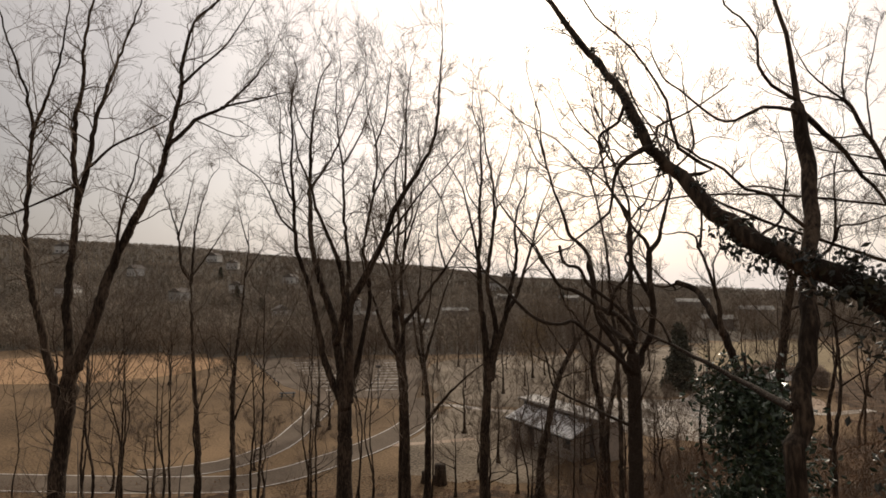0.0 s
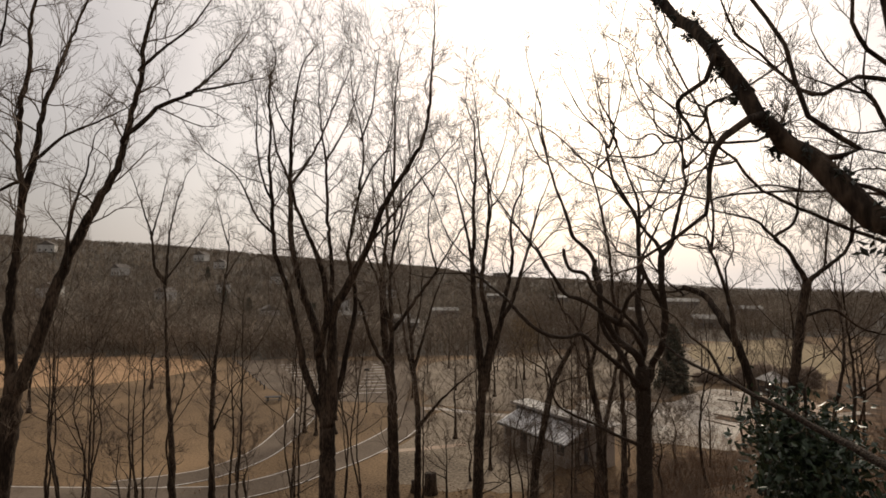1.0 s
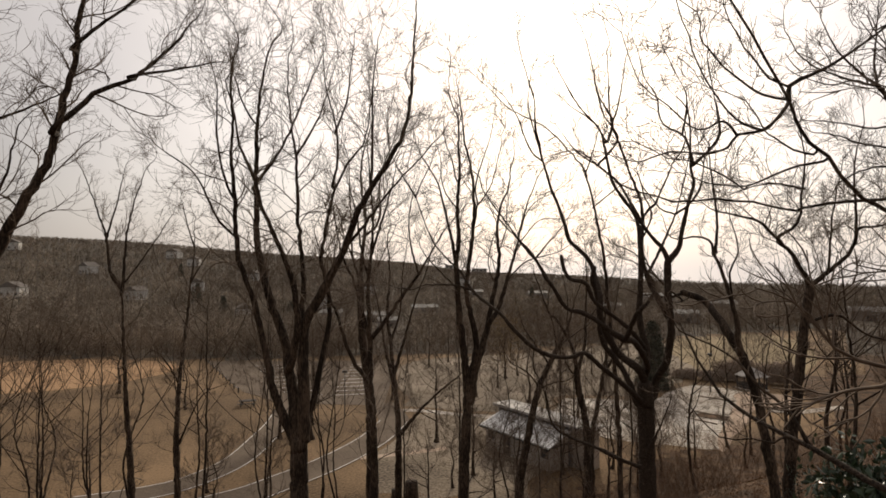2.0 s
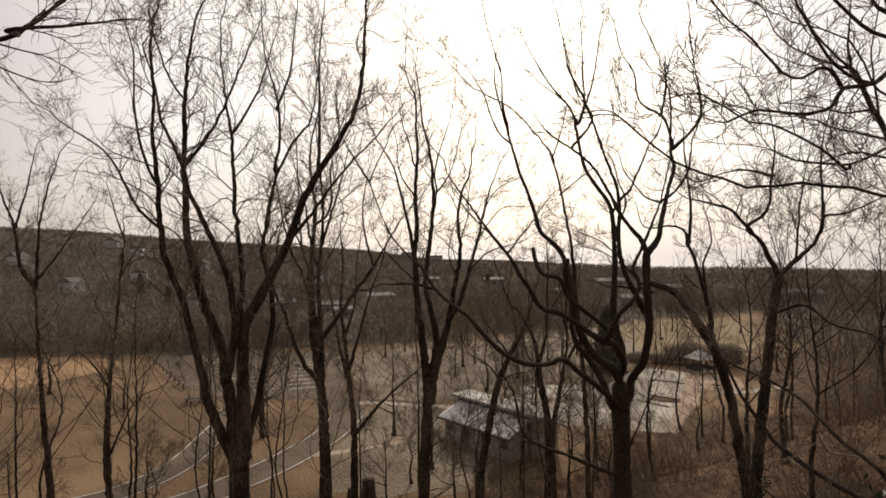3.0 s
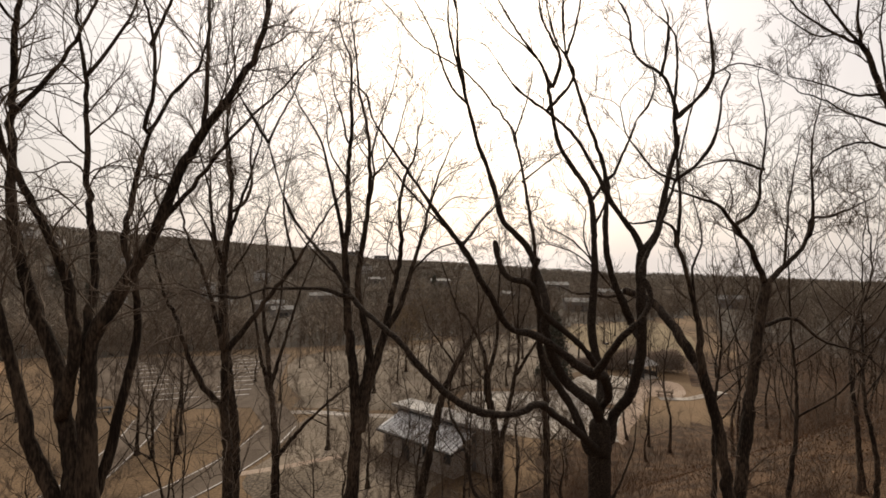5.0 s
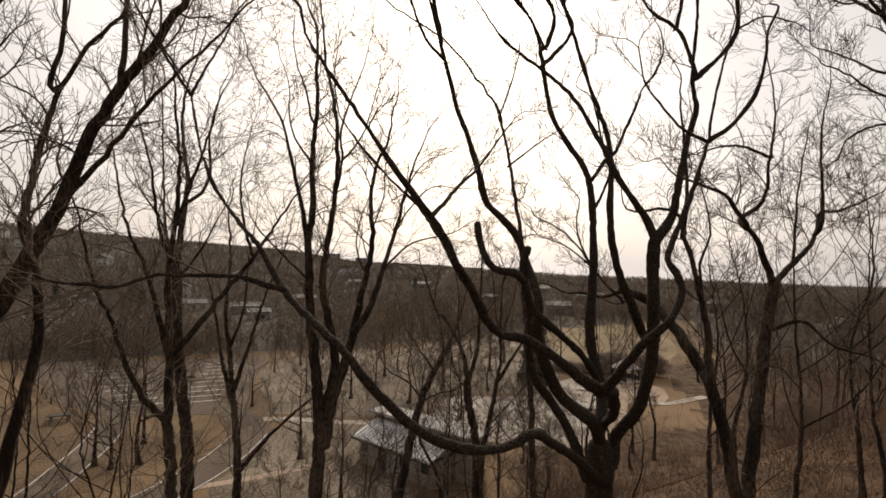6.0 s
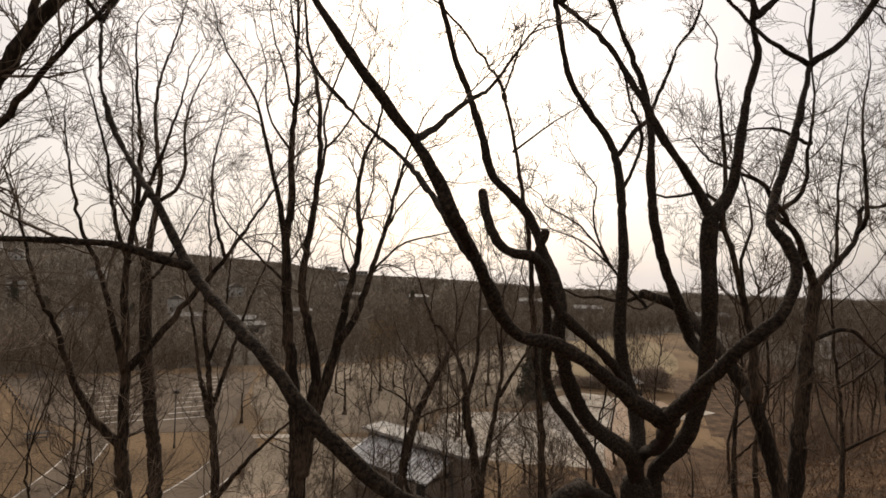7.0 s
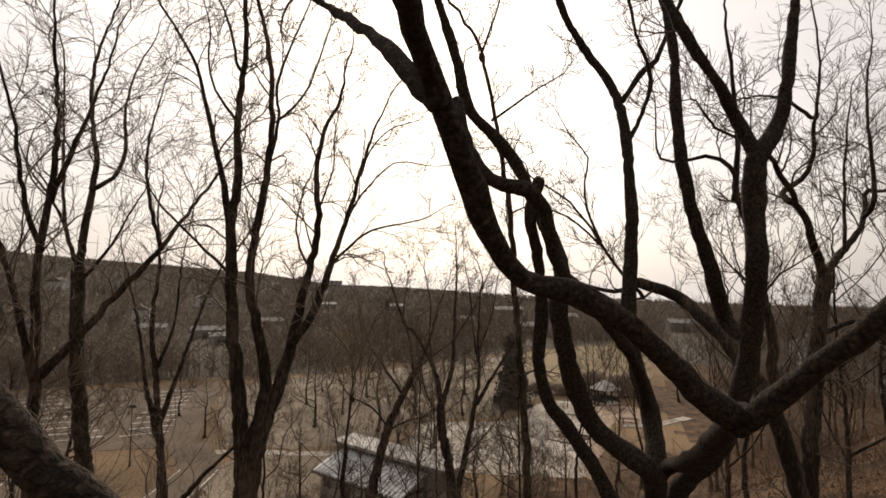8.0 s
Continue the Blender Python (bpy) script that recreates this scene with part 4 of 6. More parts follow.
pole_tree = Tree("tree", "thin bare tree standing behind the crooked one", 7.79, 23.00, 17)
pole_tree.trunk(0.15, 0.045, (7.79, 23.00, 9.34), (7.77, 22.96, 12.15), (7.57, 22.91, 14.96), (7.40, 22.87, 16.96), (7.22, 22.82, 18.76), (6.88, 22.78, 20.54), (6.53, 22.73, 21.91), (6.00, 22.69, 22.57), (5.09, 22.64, 23.50), (4.09, 22.60, 24.01))
pole_tree.limb(0.04, 0.012, (6.95, 23.00, 20.57), (7.47, 23.00, 20.98), (8.01, 23.00, 21.39), (8.34, 23.00, 21.61))
pole_tree.limb(0.04, 0.012, (6.63, 23.00, 21.86), (6.96, 23.00, 22.78), (7.18, 23.00, 23.59))
pole_tree.fill(every=0.6, length=1.1)

left_tree = Tree("tree", "tall bare tree with a slanting stem and wide open crown", -11.36, 15.50, 18)
left_tree.trunk(0.291, 0.212, (-11.36, 15.50, 10.78), (-11.26, 15.50, 12.32), (-11.14, 15.50, 13.64), (-11.03, 15.50, 14.96))
left_tree.limb(0.146, 0.032, (-11.22, 15.50, 12.98), (-11.57, 15.39, 14.65), (-11.84, 15.27, 16.15), (-12.18, 15.16, 17.65), (-12.23, 15.05, 18.97), (-12.09, 14.94, 20.61), (-11.96, 14.82, 21.92), (-12.22, 14.71, 23.22), (-12.76, 14.60, 24.68))
left_tree.limb(0.067, 0.016, (-12.52, 15.50, 21.77), (-12.02, 15.33, 22.77), (-11.51, 15.17, 23.91), (-11.19, 15.00, 25.39))
left_tree.limb(0.168, 0.032, (-11.08, 15.50, 14.63), (-11.25, 15.54, 16.63), (-11.20, 15.57, 18.16), (-11.13, 15.61, 19.71), (-11.31, 15.65, 20.94), (-11.34, 15.69, 22.18), (-11.16, 15.73, 23.61), (-11.19, 15.76, 24.71), (-10.96, 15.80, 26.36))
left_tree.limb(0.101, 0.021, (-11.00, 15.50, 19.78), (-10.84, 15.65, 21.11), (-10.78, 15.80, 22.39), (-10.64, 15.95, 23.16), (-10.50, 16.10, 23.94), (-10.18, 16.25, 25.12), (-9.77, 16.40, 26.70))
left_tree.limb(0.056, 0.013, (-10.70, 15.50, 20.82), (-10.31, 15.93, 21.54), (-9.70, 16.37, 22.10), (-9.22, 16.80, 22.60))
left_tree.limb(0.19, 0.032, (-10.90, 15.50, 14.80), (-10.44, 15.61, 16.29), (-10.05, 15.72, 17.82), (-9.56, 15.83, 19.13), (-8.84, 15.94, 20.65), (-8.67, 16.06, 21.66), (-8.36, 16.17, 23.42), (-8.39, 16.28, 24.38), (-8.08, 16.39, 25.75), (-7.13, 16.50, 26.75))
left_tree.limb(0.09, 0.016, (-8.38, 15.50, 21.39), (-7.74, 15.88, 22.32), (-7.03, 16.25, 22.90), (-6.38, 16.62, 23.77), (-5.97, 17.00, 24.69))
left_tree.limb(0.056, 0.013, (-6.71, 15.50, 22.65), (-6.26, 16.35, 23.11), (-5.44, 17.20, 23.70))
left_tree.limb(0.056, 0.013, (-7.99, 15.50, 23.35), (-7.55, 15.93, 24.15), (-7.04, 16.37, 24.98), (-6.49, 16.80, 26.34))
left_tree.limb(0.067, 0.016, (-9.83, 15.50, 17.99), (-9.73, 15.53, 19.36), (-9.44, 15.57, 20.40), (-9.31, 15.60, 21.10))
left_tree.limb(0.056, 0.013, (-11.14, 15.50, 20.21), (-11.68, 15.27, 19.83), (-12.32, 15.03, 19.46), (-12.77, 14.80, 19.19))
left_tree.fill(every=0.38, length=2.0, thick=0.005)

slope_tree = Tree("tree", "thick dark bare tree standing close by on the slope", 3.69, 5.50, 19)
slope_tree.trunk(0.135, 0.08, (3.69, 5.50, 15.09), (3.73, 5.50, 15.78), (3.91, 5.60, 16.58), (4.05, 5.70, 17.18), (4.28, 6.00, 17.81), (4.51, 6.30, 18.60), (4.59, 6.50, 19.29), (4.60, 6.60, 19.69), fine=0.2,start=0.6)
slope_tree.limb(0.055, 0.014, (4.61, 6.60, 19.65), (4.61, 6.67, 20.25), (4.60, 6.75, 20.74), (4.52, 6.83, 21.25), (4.48, 6.90, 21.61))
slope_tree.limb(0.028, 0.008, (4.49, 6.50, 19.62), (4.04, 6.42, 19.63), (3.63, 6.34, 19.43), (3.38, 6.26, 19.42), (3.14, 6.18, 19.55), (2.86, 6.10, 19.73))
slope_tree.limb(0.028, 0.008, (4.53, 6.60, 19.83), (4.21, 6.50, 19.95), (3.99, 6.40, 20.17), (3.93, 6.30, 20.45), (3.66, 6.20, 20.69))
slope_tree.limb(0.05, 0.014, (4.63, 6.60, 19.69), (4.88, 6.70, 19.50), (5.25, 6.80, 19.26), (5.69, 6.90, 18.86), (6.21, 7.00, 18.26))
slope_tree.limb(0.03, 0.009, (4.30, 6.10, 18.09), (4.00, 6.00, 18.25), (3.78, 5.90, 18.43), (3.43, 5.80, 18.48), (3.13, 5.70, 18.69), (2.83, 5.60, 18.79))
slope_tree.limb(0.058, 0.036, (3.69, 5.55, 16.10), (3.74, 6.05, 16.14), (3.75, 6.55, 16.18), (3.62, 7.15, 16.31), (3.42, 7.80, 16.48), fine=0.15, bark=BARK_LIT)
slope_tree.limb(0.02, 0.006, (3.42, 7.80, 16.48), (3.36, 7.98, 16.76), (3.20, 8.12, 16.93), (3.14, 8.38, 17.16), (2.95, 8.52, 17.30), fine=0.7)
slope_tree.limb(0.014, 0.005, (3.42, 7.80, 16.48), (3.30, 7.93, 16.53), (3.20, 7.97, 16.46), (3.08, 8.12, 16.46), fine=0.5)
slope_tree.fill(every=0.26, length=0.6, level=2, thick=0.0028, cap=0.007)

verge_tree = Tree("tree", "bare tree on the slope with long crooked level branches", 7.51, 7.90, 27)
verge_tree.trunk(0.115, 0.085, (7.51, 7.90, 11.31), (7.71, 7.90, 14.56), (7.63, 7.80, 17.02), (7.69, 7.80, 18.59), fine=0)
verge_tree.limb(0.027, 0.006, (7.68, 7.80, 18.49), (5.02, 7.70, 18.72), (3.51, 7.60, 18.67), (3.28, 7.70, 18.62), (3.05, 7.70, 18.66), (2.72, 7.70, 18.71), (2.36, 7.70, 18.71), (2.15, 7.70, 18.69), (2.00, 7.70, 18.74))
verge_tree.limb(0.029, 0.008, (7.69, 7.80, 18.59), (8.38, 8.00, 19.55), (8.62, 8.10, 20.69), (9.18, 8.20, 21.68))
verge_tree.limb(0.037, 0.024, (7.63, 7.80, 17.41), (5.00, 7.70, 18.26), (3.85, 7.60, 18.73), (3.52, 7.60, 19.08), (3.35, 7.60, 19.22), (3.23, 7.60, 19.43), (3.18, 7.60, 19.58), fine=0.3)
verge_tree.limb(0.022, 0.011, (3.18, 7.60, 19.58), (3.23, 7.65, 19.75), (3.48, 7.70, 19.87), (3.72, 7.75, 19.99), (4.15, 7.80, 20.26))
verge_tree.limb(0.018, 0.006, (3.18, 7.60, 19.58), (3.06, 7.57, 19.44), (2.88, 7.53, 19.30), (2.63, 7.50, 19.25), (2.52, 7.47, 19.13), (2.35, 7.43, 19.08), (2.22, 7.40, 19.06))
verge_tree.limb(0.012, 0.004, (2.94, 7.60, 19.32), (2.74, 7.58, 19.37), (2.60, 7.57, 19.47), (2.46, 7.55, 19.63), (2.32, 7.53, 19.85), (2.25, 7.52, 20.00), (2.22, 7.50, 20.12))
verge_tree.limb(0.013, 0.004, (3.18, 7.60, 19.60), (2.93, 7.58, 19.63), (2.74, 7.56, 19.73), (2.55, 7.54, 19.86), (2.40, 7.52, 20.01), (2.31, 7.50, 20.12))
verge_tree.limb(0.013, 0.004, (3.18, 7.60, 19.72), (3.00, 7.60, 19.79), (2.91, 7.60, 19.90), (2.78, 7.60, 20.06), (2.72, 7.60, 20.19))
verge_tree.limb(0.015, 0.005, (3.48, 7.60, 19.05), (3.25, 7.60, 19.01), (3.01, 7.60, 18.92), (2.83, 7.60, 18.84), (2.69, 7.60, 18.82))
verge_tree.limb(0.013, 0.004, (3.39, 7.60, 19.11), (3.21, 7.60, 19.15), (3.03, 7.60, 19.26), (2.94, 7.60, 19.32))
verge_tree.limb(0.012, 0.004, (2.62, 7.50, 19.25), (2.53, 7.48, 19.34), (2.43, 7.47, 19.35), (2.31, 7.45, 19.28), (2.17, 7.43, 19.30), (2.02, 7.42, 19.43), (1.92, 7.40, 19.50))
verge_tree.limb(0.010, 0.004, (2.74, 7.60, 18.79), (2.54, 7.57, 18.91), (2.35, 7.55, 18.98), (2.16, 7.53, 19.04), (2.01, 7.50, 19.04))
verge_tree.fill(every=0.21, length=0.6, level=2, thick=0.0024, cap=0.006)

ivy_tree = Tree("tree", "stout bare tree with a long leaning limb shaggy with ivy", 3.39, 3.40, 26)
ivy_tree.trunk(0.24, 0.15, (3.39, 3.40, 13.29), (3.40, 3.40, 14.96), (3.35, 3.40, 16.01), (3.33, 3.40, 16.73), (3.28, 3.40, 17.13), fine=0)
ivy_tree.limb(0.115, 0.03, (3.27, 3.40, 17.13), (3.01, 3.55, 17.34), (2.82, 3.70, 17.49), (2.65, 3.80, 17.59), (2.46, 4.00, 17.75), (2.31, 4.15, 17.93), (2.14, 4.35, 18.19), (1.97, 4.50, 18.46), (1.83, 4.50, 18.66), (1.76, 4.70, 19.01), (1.66, 5.20, 19.58), (1.55, 5.40, 19.91), (1.20, 5.60, 20.54), fine=0.6,start=0.55,lumpy=0.1)
ivy_tree.limb(0.026, 0.01, (1.83, 4.50, 18.64), (1.61, 4.40, 18.53), (1.51, 4.40, 18.42), (1.46, 4.40, 18.27), fine=0.8)
ivy_tree.limb(0.02, 0.008, (1.68, 4.70, 19.08), (1.62, 4.70, 18.92), (1.47, 4.70, 18.82), (1.44, 4.70, 18.74), (1.50, 4.70, 18.65), fine=0.8)
ivy_tree.limb(0.018, 0.007, (2.32, 4.40, 18.42), (2.03, 4.40, 18.60), (1.98, 4.50, 19.05), (1.83, 4.60, 19.42), (1.61, 4.70, 19.76), fine=0.6)
ivy_tree.fill(every=0.24, length=0.55, level=2, thick=0.003, cap=0.009)

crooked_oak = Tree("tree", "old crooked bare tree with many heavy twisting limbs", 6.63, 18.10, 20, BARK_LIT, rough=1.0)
crooked_oak.trunk(0.27, 0.22, (6.63, 18.10, 13.52), (6.57, 18.00, 14.27), (6.57, 18.00, 14.70), fine=0)
crooked_oak.limb(0.085, 0.03, (6.45, 17.90, 14.28), (5.48, 17.00, 15.03), (4.50, 15.90, 15.70), (3.77, 14.90, 16.19), (3.46, 14.75, 16.15), (3.20, 14.70, 16.14), (2.92, 14.70, 16.18), (2.60, 14.65, 16.32), (2.34, 14.65, 16.51), (2.05, 14.65, 16.81), (1.78, 14.80, 17.14), (1.43, 15.35, 17.44), (1.24, 15.60, 17.65), (0.99, 15.80, 18.09), fine=0)
crooked_oak.limb(0.034, 0.022, (0.99, 15.80, 18.09), (0.51, 16.70, 18.65), (0.22, 17.10, 19.25), (-0.06, 17.90, 20.19), fine=0.5)
crooked_oak.limb(0.024, 0.008, (-0.06, 17.90, 20.18), (-0.23, 17.80, 20.44), (-0.45, 17.70, 20.79), (-0.63, 17.60, 21.11))
crooked_oak.limb(0.024, 0.008, (-0.06, 17.90, 20.18), (0.09, 18.00, 20.60), (0.33, 18.00, 21.08), (0.48, 18.00, 21.47))
crooked_oak.limb(0.035, 0.012, (1.28, 15.55, 17.62), (0.81, 15.50, 17.75), (0.32, 15.40, 17.76), (0.14, 15.40, 17.77), (-0.14, 15.30, 17.66), (-0.40, 15.20, 17.69))
crooked_oak.limb(0.105, 0.05, (6.38, 18.10, 14.20), (6.25, 18.30, 14.71), (6.10, 18.50, 15.14), (5.84, 18.60, 15.54), (5.61, 18.60, 15.83), (5.44, 18.50, 16.30), (5.36, 18.30, 16.87), (5.20, 18.10, 17.41), (5.05, 18.00, 17.83), (5.10, 17.90, 18.17), fine=0)
crooked_oak.limb(0.125, 0.045, (6.57, 18.00, 14.83), (6.22, 17.66, 15.29), (5.98, 17.83, 15.49), (5.74, 17.96, 15.73), (5.45, 17.81, 16.13), (5.21, 17.60, 16.53), (5.09, 17.52, 16.90), (5.11, 17.50, 17.25), (5.14, 17.74, 17.61), (5.17, 18.14, 18.00), (5.05, 18.25, 18.39), (4.77, 18.25, 18.69), (4.48, 18.27, 18.98), (4.37, 18.25, 19.34), (4.26, 18.29, 19.74), (4.13, 18.33, 20.14), (3.99, 18.39, 20.53), (3.77, 18.39, 21.28), (3.61, 18.49, 21.99), fine=0.3,start=0.5)
crooked_oak.limb(0.075, 0.084, (6.58, 18.00, 14.99), (6.58, 17.84, 15.23), (6.37, 17.39, 15.44), (6.10, 16.92, 15.69), (5.82, 16.52, 15.93), (5.55, 16.16, 16.15), (5.34, 15.85, 16.30), (5.08, 15.60, 16.40), (4.92, 15.50, 16.41), fine=0)
crooked_oak.limb(0.074, 0.012, (4.89, 15.49, 16.44), (4.60, 15.47, 16.61), (4.32, 15.40, 16.82), (4.06, 15.36, 16.98), (3.80, 15.35, 17.10), (3.55, 15.33, 17.15), (3.33, 15.17, 17.33), (3.19, 15.06, 17.52), (3.06, 14.95, 17.68), (2.93, 14.79, 17.82), (2.79, 14.56, 17.90), (2.73, 14.60, 18.06), (2.65, 14.58, 18.19), (2.57, 14.60, 18.32), (2.32, 14.58, 18.61), (1.97, 14.60, 19.08), (1.71, 14.65, 19.46), (1.56, 14.70, 19.68), (1.41, 14.80, 19.96), fine=0.4,start=0.5)
crooked_oak.limb(0.034, 0.014, (3.02, 14.93, 17.71), (2.92, 15.34, 18.09), (2.79, 16.06, 18.58), (2.52, 16.43, 18.93), (2.21, 16.69, 19.34), (1.94, 16.90, 19.76), fine=0.6)
crooked_oak.limb(0.026, 0.009, (2.55, 14.60, 18.34), (2.72, 14.80, 18.48), (2.93, 15.00, 18.69), (3.18, 15.20, 18.89), fine=0.5)
crooked_oak.limb(0.12, 0.05, (6.59, 18.00, 15.18), (6.80, 18.32, 15.64), (6.73, 18.46, 16.15), (6.68, 18.53, 16.69), (6.72, 18.54, 17.27), (6.75, 18.54, 17.85), (6.78, 18.60, 18.45), (6.83, 18.73, 19.08), (6.84, 18.98, 19.76), (6.55, 19.16, 20.30), (6.23, 19.22, 20.83), (6.06, 19.20, 21.44), (5.95, 19.20, 22.05), (5.78, 19.20, 22.61), fine=0.3,start=0.5)
crooked_oak.limb(0.07, 0.05, (6.94, 18.54, 15.60), (6.44, 18.00, 16.02), (5.86, 17.50, 16.48), (5.21, 17.10, 16.90), (4.72, 16.90, 17.26), (4.45, 16.70, 17.69), (4.26, 16.60, 17.80), (3.99, 16.60, 17.85), (3.85, 16.70, 18.08), (3.82, 16.85, 18.46), fine=0)
crooked_oak.limb(0.04, 0.014, (6.77, 18.67, 18.86), (7.03, 18.67, 19.33), (7.19, 18.67, 19.83), (6.97, 18.67, 20.38), (6.89, 18.67, 20.73), (6.72, 18.67, 21.14), fine=0.5)
crooked_oak.limb(0.045, 0.014, (6.89, 18.84, 19.56), (7.17, 18.84, 19.95), (7.39, 18.79, 20.16), (7.49, 18.74, 20.43), (7.83, 18.74, 21.12), (7.94, 18.74, 21.42), (8.19, 18.64, 21.79), (8.27, 18.54, 22.22), (8.18, 18.54, 22.61), fine=0.5)
crooked_oak.limb(0.112, 0.092, (6.63, 18.00, 14.33), (6.81, 18.00, 14.42), (6.90, 18.01, 14.91), (7.00, 17.61, 15.41), (6.98, 17.33, 15.94), (6.96, 17.16, 16.43), (6.84, 16.99, 16.93), (6.73, 16.84, 17.39), (6.74, 16.87, 17.85), (6.73, 16.82, 18.30), fine=0)
crooked_oak.limb(0.065, 0.02, (6.75, 16.82, 18.32), (6.64, 16.93, 18.68), (6.32, 16.85, 18.97), (6.12, 16.91, 19.29), (5.97, 17.00, 19.65), (5.89, 17.06, 19.86), (5.62, 17.26, 20.47), (5.26, 17.46, 20.92), (4.63, 17.66, 21.42), fine=0.5)
crooked_oak.limb(0.08, 0.05, (6.75, 16.82, 18.32), (7.05, 16.84, 18.67), (7.11, 16.78, 19.07), (7.26, 16.84, 19.54), (7.40, 16.87, 20.00), (7.53, 16.85, 20.45), (7.45, 16.85, 20.92), fine=0.4)
crooked_oak.limb(0.045, 0.012, (7.53, 16.85, 20.96), (7.52, 17.00, 21.43), (7.43, 17.15, 21.85), (7.02, 17.23, 22.11), (6.84, 17.31, 22.42), (6.80, 17.39, 23.04), (6.49, 17.47, 23.64), (6.37, 17.55, 24.39))
crooked_oak.limb(0.033, 0.01, (7.40, 17.17, 21.87), (7.54, 17.17, 22.47), (7.55, 17.17, 23.06), (7.33, 17.17, 23.51), (7.06, 17.17, 24.07))
crooked_oak.limb(0.045, 0.012, (7.53, 16.85, 20.96), (7.95, 16.79, 21.35), (8.21, 16.73, 21.75), (8.16, 16.67, 22.30), (8.00, 16.61, 22.95), (7.83, 16.55, 23.80))
crooked_oak.limb(0.02, 0.007, (8.22, 16.74, 21.80), (8.70, 16.64, 22.04), (9.29, 16.54, 21.96))
crooked_oak.limb(0.042, 0.012, (3.68, 18.39, 21.69), (3.53, 18.39, 22.43), (3.52, 18.42, 23.19), (3.32, 18.46, 23.94), (3.16, 18.49, 24.57))
crooked_oak.limb(0.03, 0.009, (3.76, 18.39, 21.34), (3.42, 18.29, 21.57), (3.20, 18.24, 21.97), (3.03, 18.19, 22.43), (2.92, 18.14, 22.64), (2.61, 18.09, 23.13))
crooked_oak.limb(0.05, 0.014, (6.06, 19.20, 22.20), (6.23, 19.20, 22.83), (6.01, 19.20, 23.28), (5.76, 19.20, 23.74), (5.65, 19.20, 24.40), (5.50, 19.20, 25.06))
crooked_oak.limb(0.03, 0.009, (6.04, 19.20, 22.16), (5.69, 19.13, 22.65), (5.38, 19.07, 22.90), (4.79, 19.00, 23.26))
crooked_oak.limb(0.04, 0.012, (5.76, 17.71, 21.82), (5.62, 17.73, 22.30), (5.56, 17.76, 22.86), (5.57, 17.79, 23.61), (5.55, 17.81, 24.49))
crooked_oak.limb(0.028, 0.009, (5.61, 17.71, 22.29), (5.82, 17.74, 22.88), (6.01, 17.78, 23.78), (6.10, 17.81, 24.31))
crooked_oak.limb(0.085, 0.036, (7.00, 17.44, 16.79), (6.64, 17.27, 17.31), (6.35, 17.18, 17.80), (6.20, 17.15, 18.29), (6.19, 17.20, 18.82), (6.29, 17.32, 19.41), (6.31, 17.46, 20.02), (6.16, 17.56, 20.58), (6.08, 17.61, 20.85), (5.95, 17.71, 21.38), (5.80, 17.71, 21.78), (5.60, 17.71, 22.26), fine=0.4,start=0.4)
crooked_oak.limb(0.063, 0.03, (4.92, 15.50, 16.38), (4.95, 15.25, 16.61), (4.90, 15.00, 16.81), (4.89, 14.80, 16.98), (4.91, 14.65, 17.14), (5.04, 14.50, 17.33), (5.20, 14.50, 17.57), (5.23, 14.55, 17.79), (5.17, 14.65, 18.01), (5.35, 14.75, 18.26), (5.55, 14.80, 18.60), (5.80, 14.90, 19.02), (6.01, 15.00, 19.39), fine=0.3)
crooked_oak.limb(0.032, 0.012, (6.01, 15.00, 19.39), (6.29, 14.90, 19.61), (6.49, 14.80, 19.93), (6.53, 14.70, 20.26), (6.58, 14.70, 20.66), fine=0.7)
crooked_oak.limb(0.022, 0.008, (6.01, 15.00, 19.39), (5.69, 15.00, 19.50), (5.62, 15.10, 19.64), (5.50, 15.20, 19.86), fine=0.7)
crooked_oak.limb(0.07, 0.03, (6.45, 18.05, 12.40), (5.97, 18.05, 12.56), (5.05, 17.80, 13.05), (4.12, 17.50, 13.51), (3.65, 17.40, 13.90), (3.42, 17.30, 14.85), fine=0.5, start=0.4)
crooked_oak.limb(0.09, 0.05, (6.50, 18.05, 12.40), (6.61, 17.80, 13.05), (6.70, 17.70, 13.36), fine=0)
crooked_oak.limb(0.03, 0.012, (6.68, 17.70, 13.34), (6.85, 17.62, 13.75), (7.05, 17.60, 14.25), fine=0.6)
crooked_oak.fill(every=0.45, length=0.95, cap=0.012, thick=0.004)

edge_tree = Tree("tree", "tall bare tree with a leaning trunk and fanned upper branches", 17.98, 19.00, 21)
edge_tree.trunk(0.2, 0.13, (17.98, 19.00, 9.36), (17.91, 19.00, 12.64), (17.64, 19.00, 16.61), (17.21, 19.00, 19.58), (16.84, 19.00, 20.88))
edge_tree.limb(0.12, 0.06, (16.88, 19.00, 20.72), (16.18, 19.00, 22.24), (15.71, 19.00, 22.94), (15.41, 19.00, 23.57), (15.05, 19.00, 24.05))
edge_tree.limb(0.045, 0.012, (15.05, 19.00, 24.05), (14.12, 18.92, 24.19), (13.26, 18.84, 24.41), (12.62, 18.76, 24.62), (12.08, 18.68, 24.97), (11.73, 18.60, 25.49))
edge_tree.limb(0.05, 0.012, (15.05, 19.00, 24.05), (14.42, 19.00, 24.52), (13.93, 19.00, 24.95), (13.55, 19.00, 25.46), (13.26, 19.00, 26.05))
edge_tree.limb(0.045, 0.012, (15.01, 19.00, 24.10), (15.05, 19.10, 24.87), (15.24, 19.20, 25.75), (15.46, 19.30, 26.66))
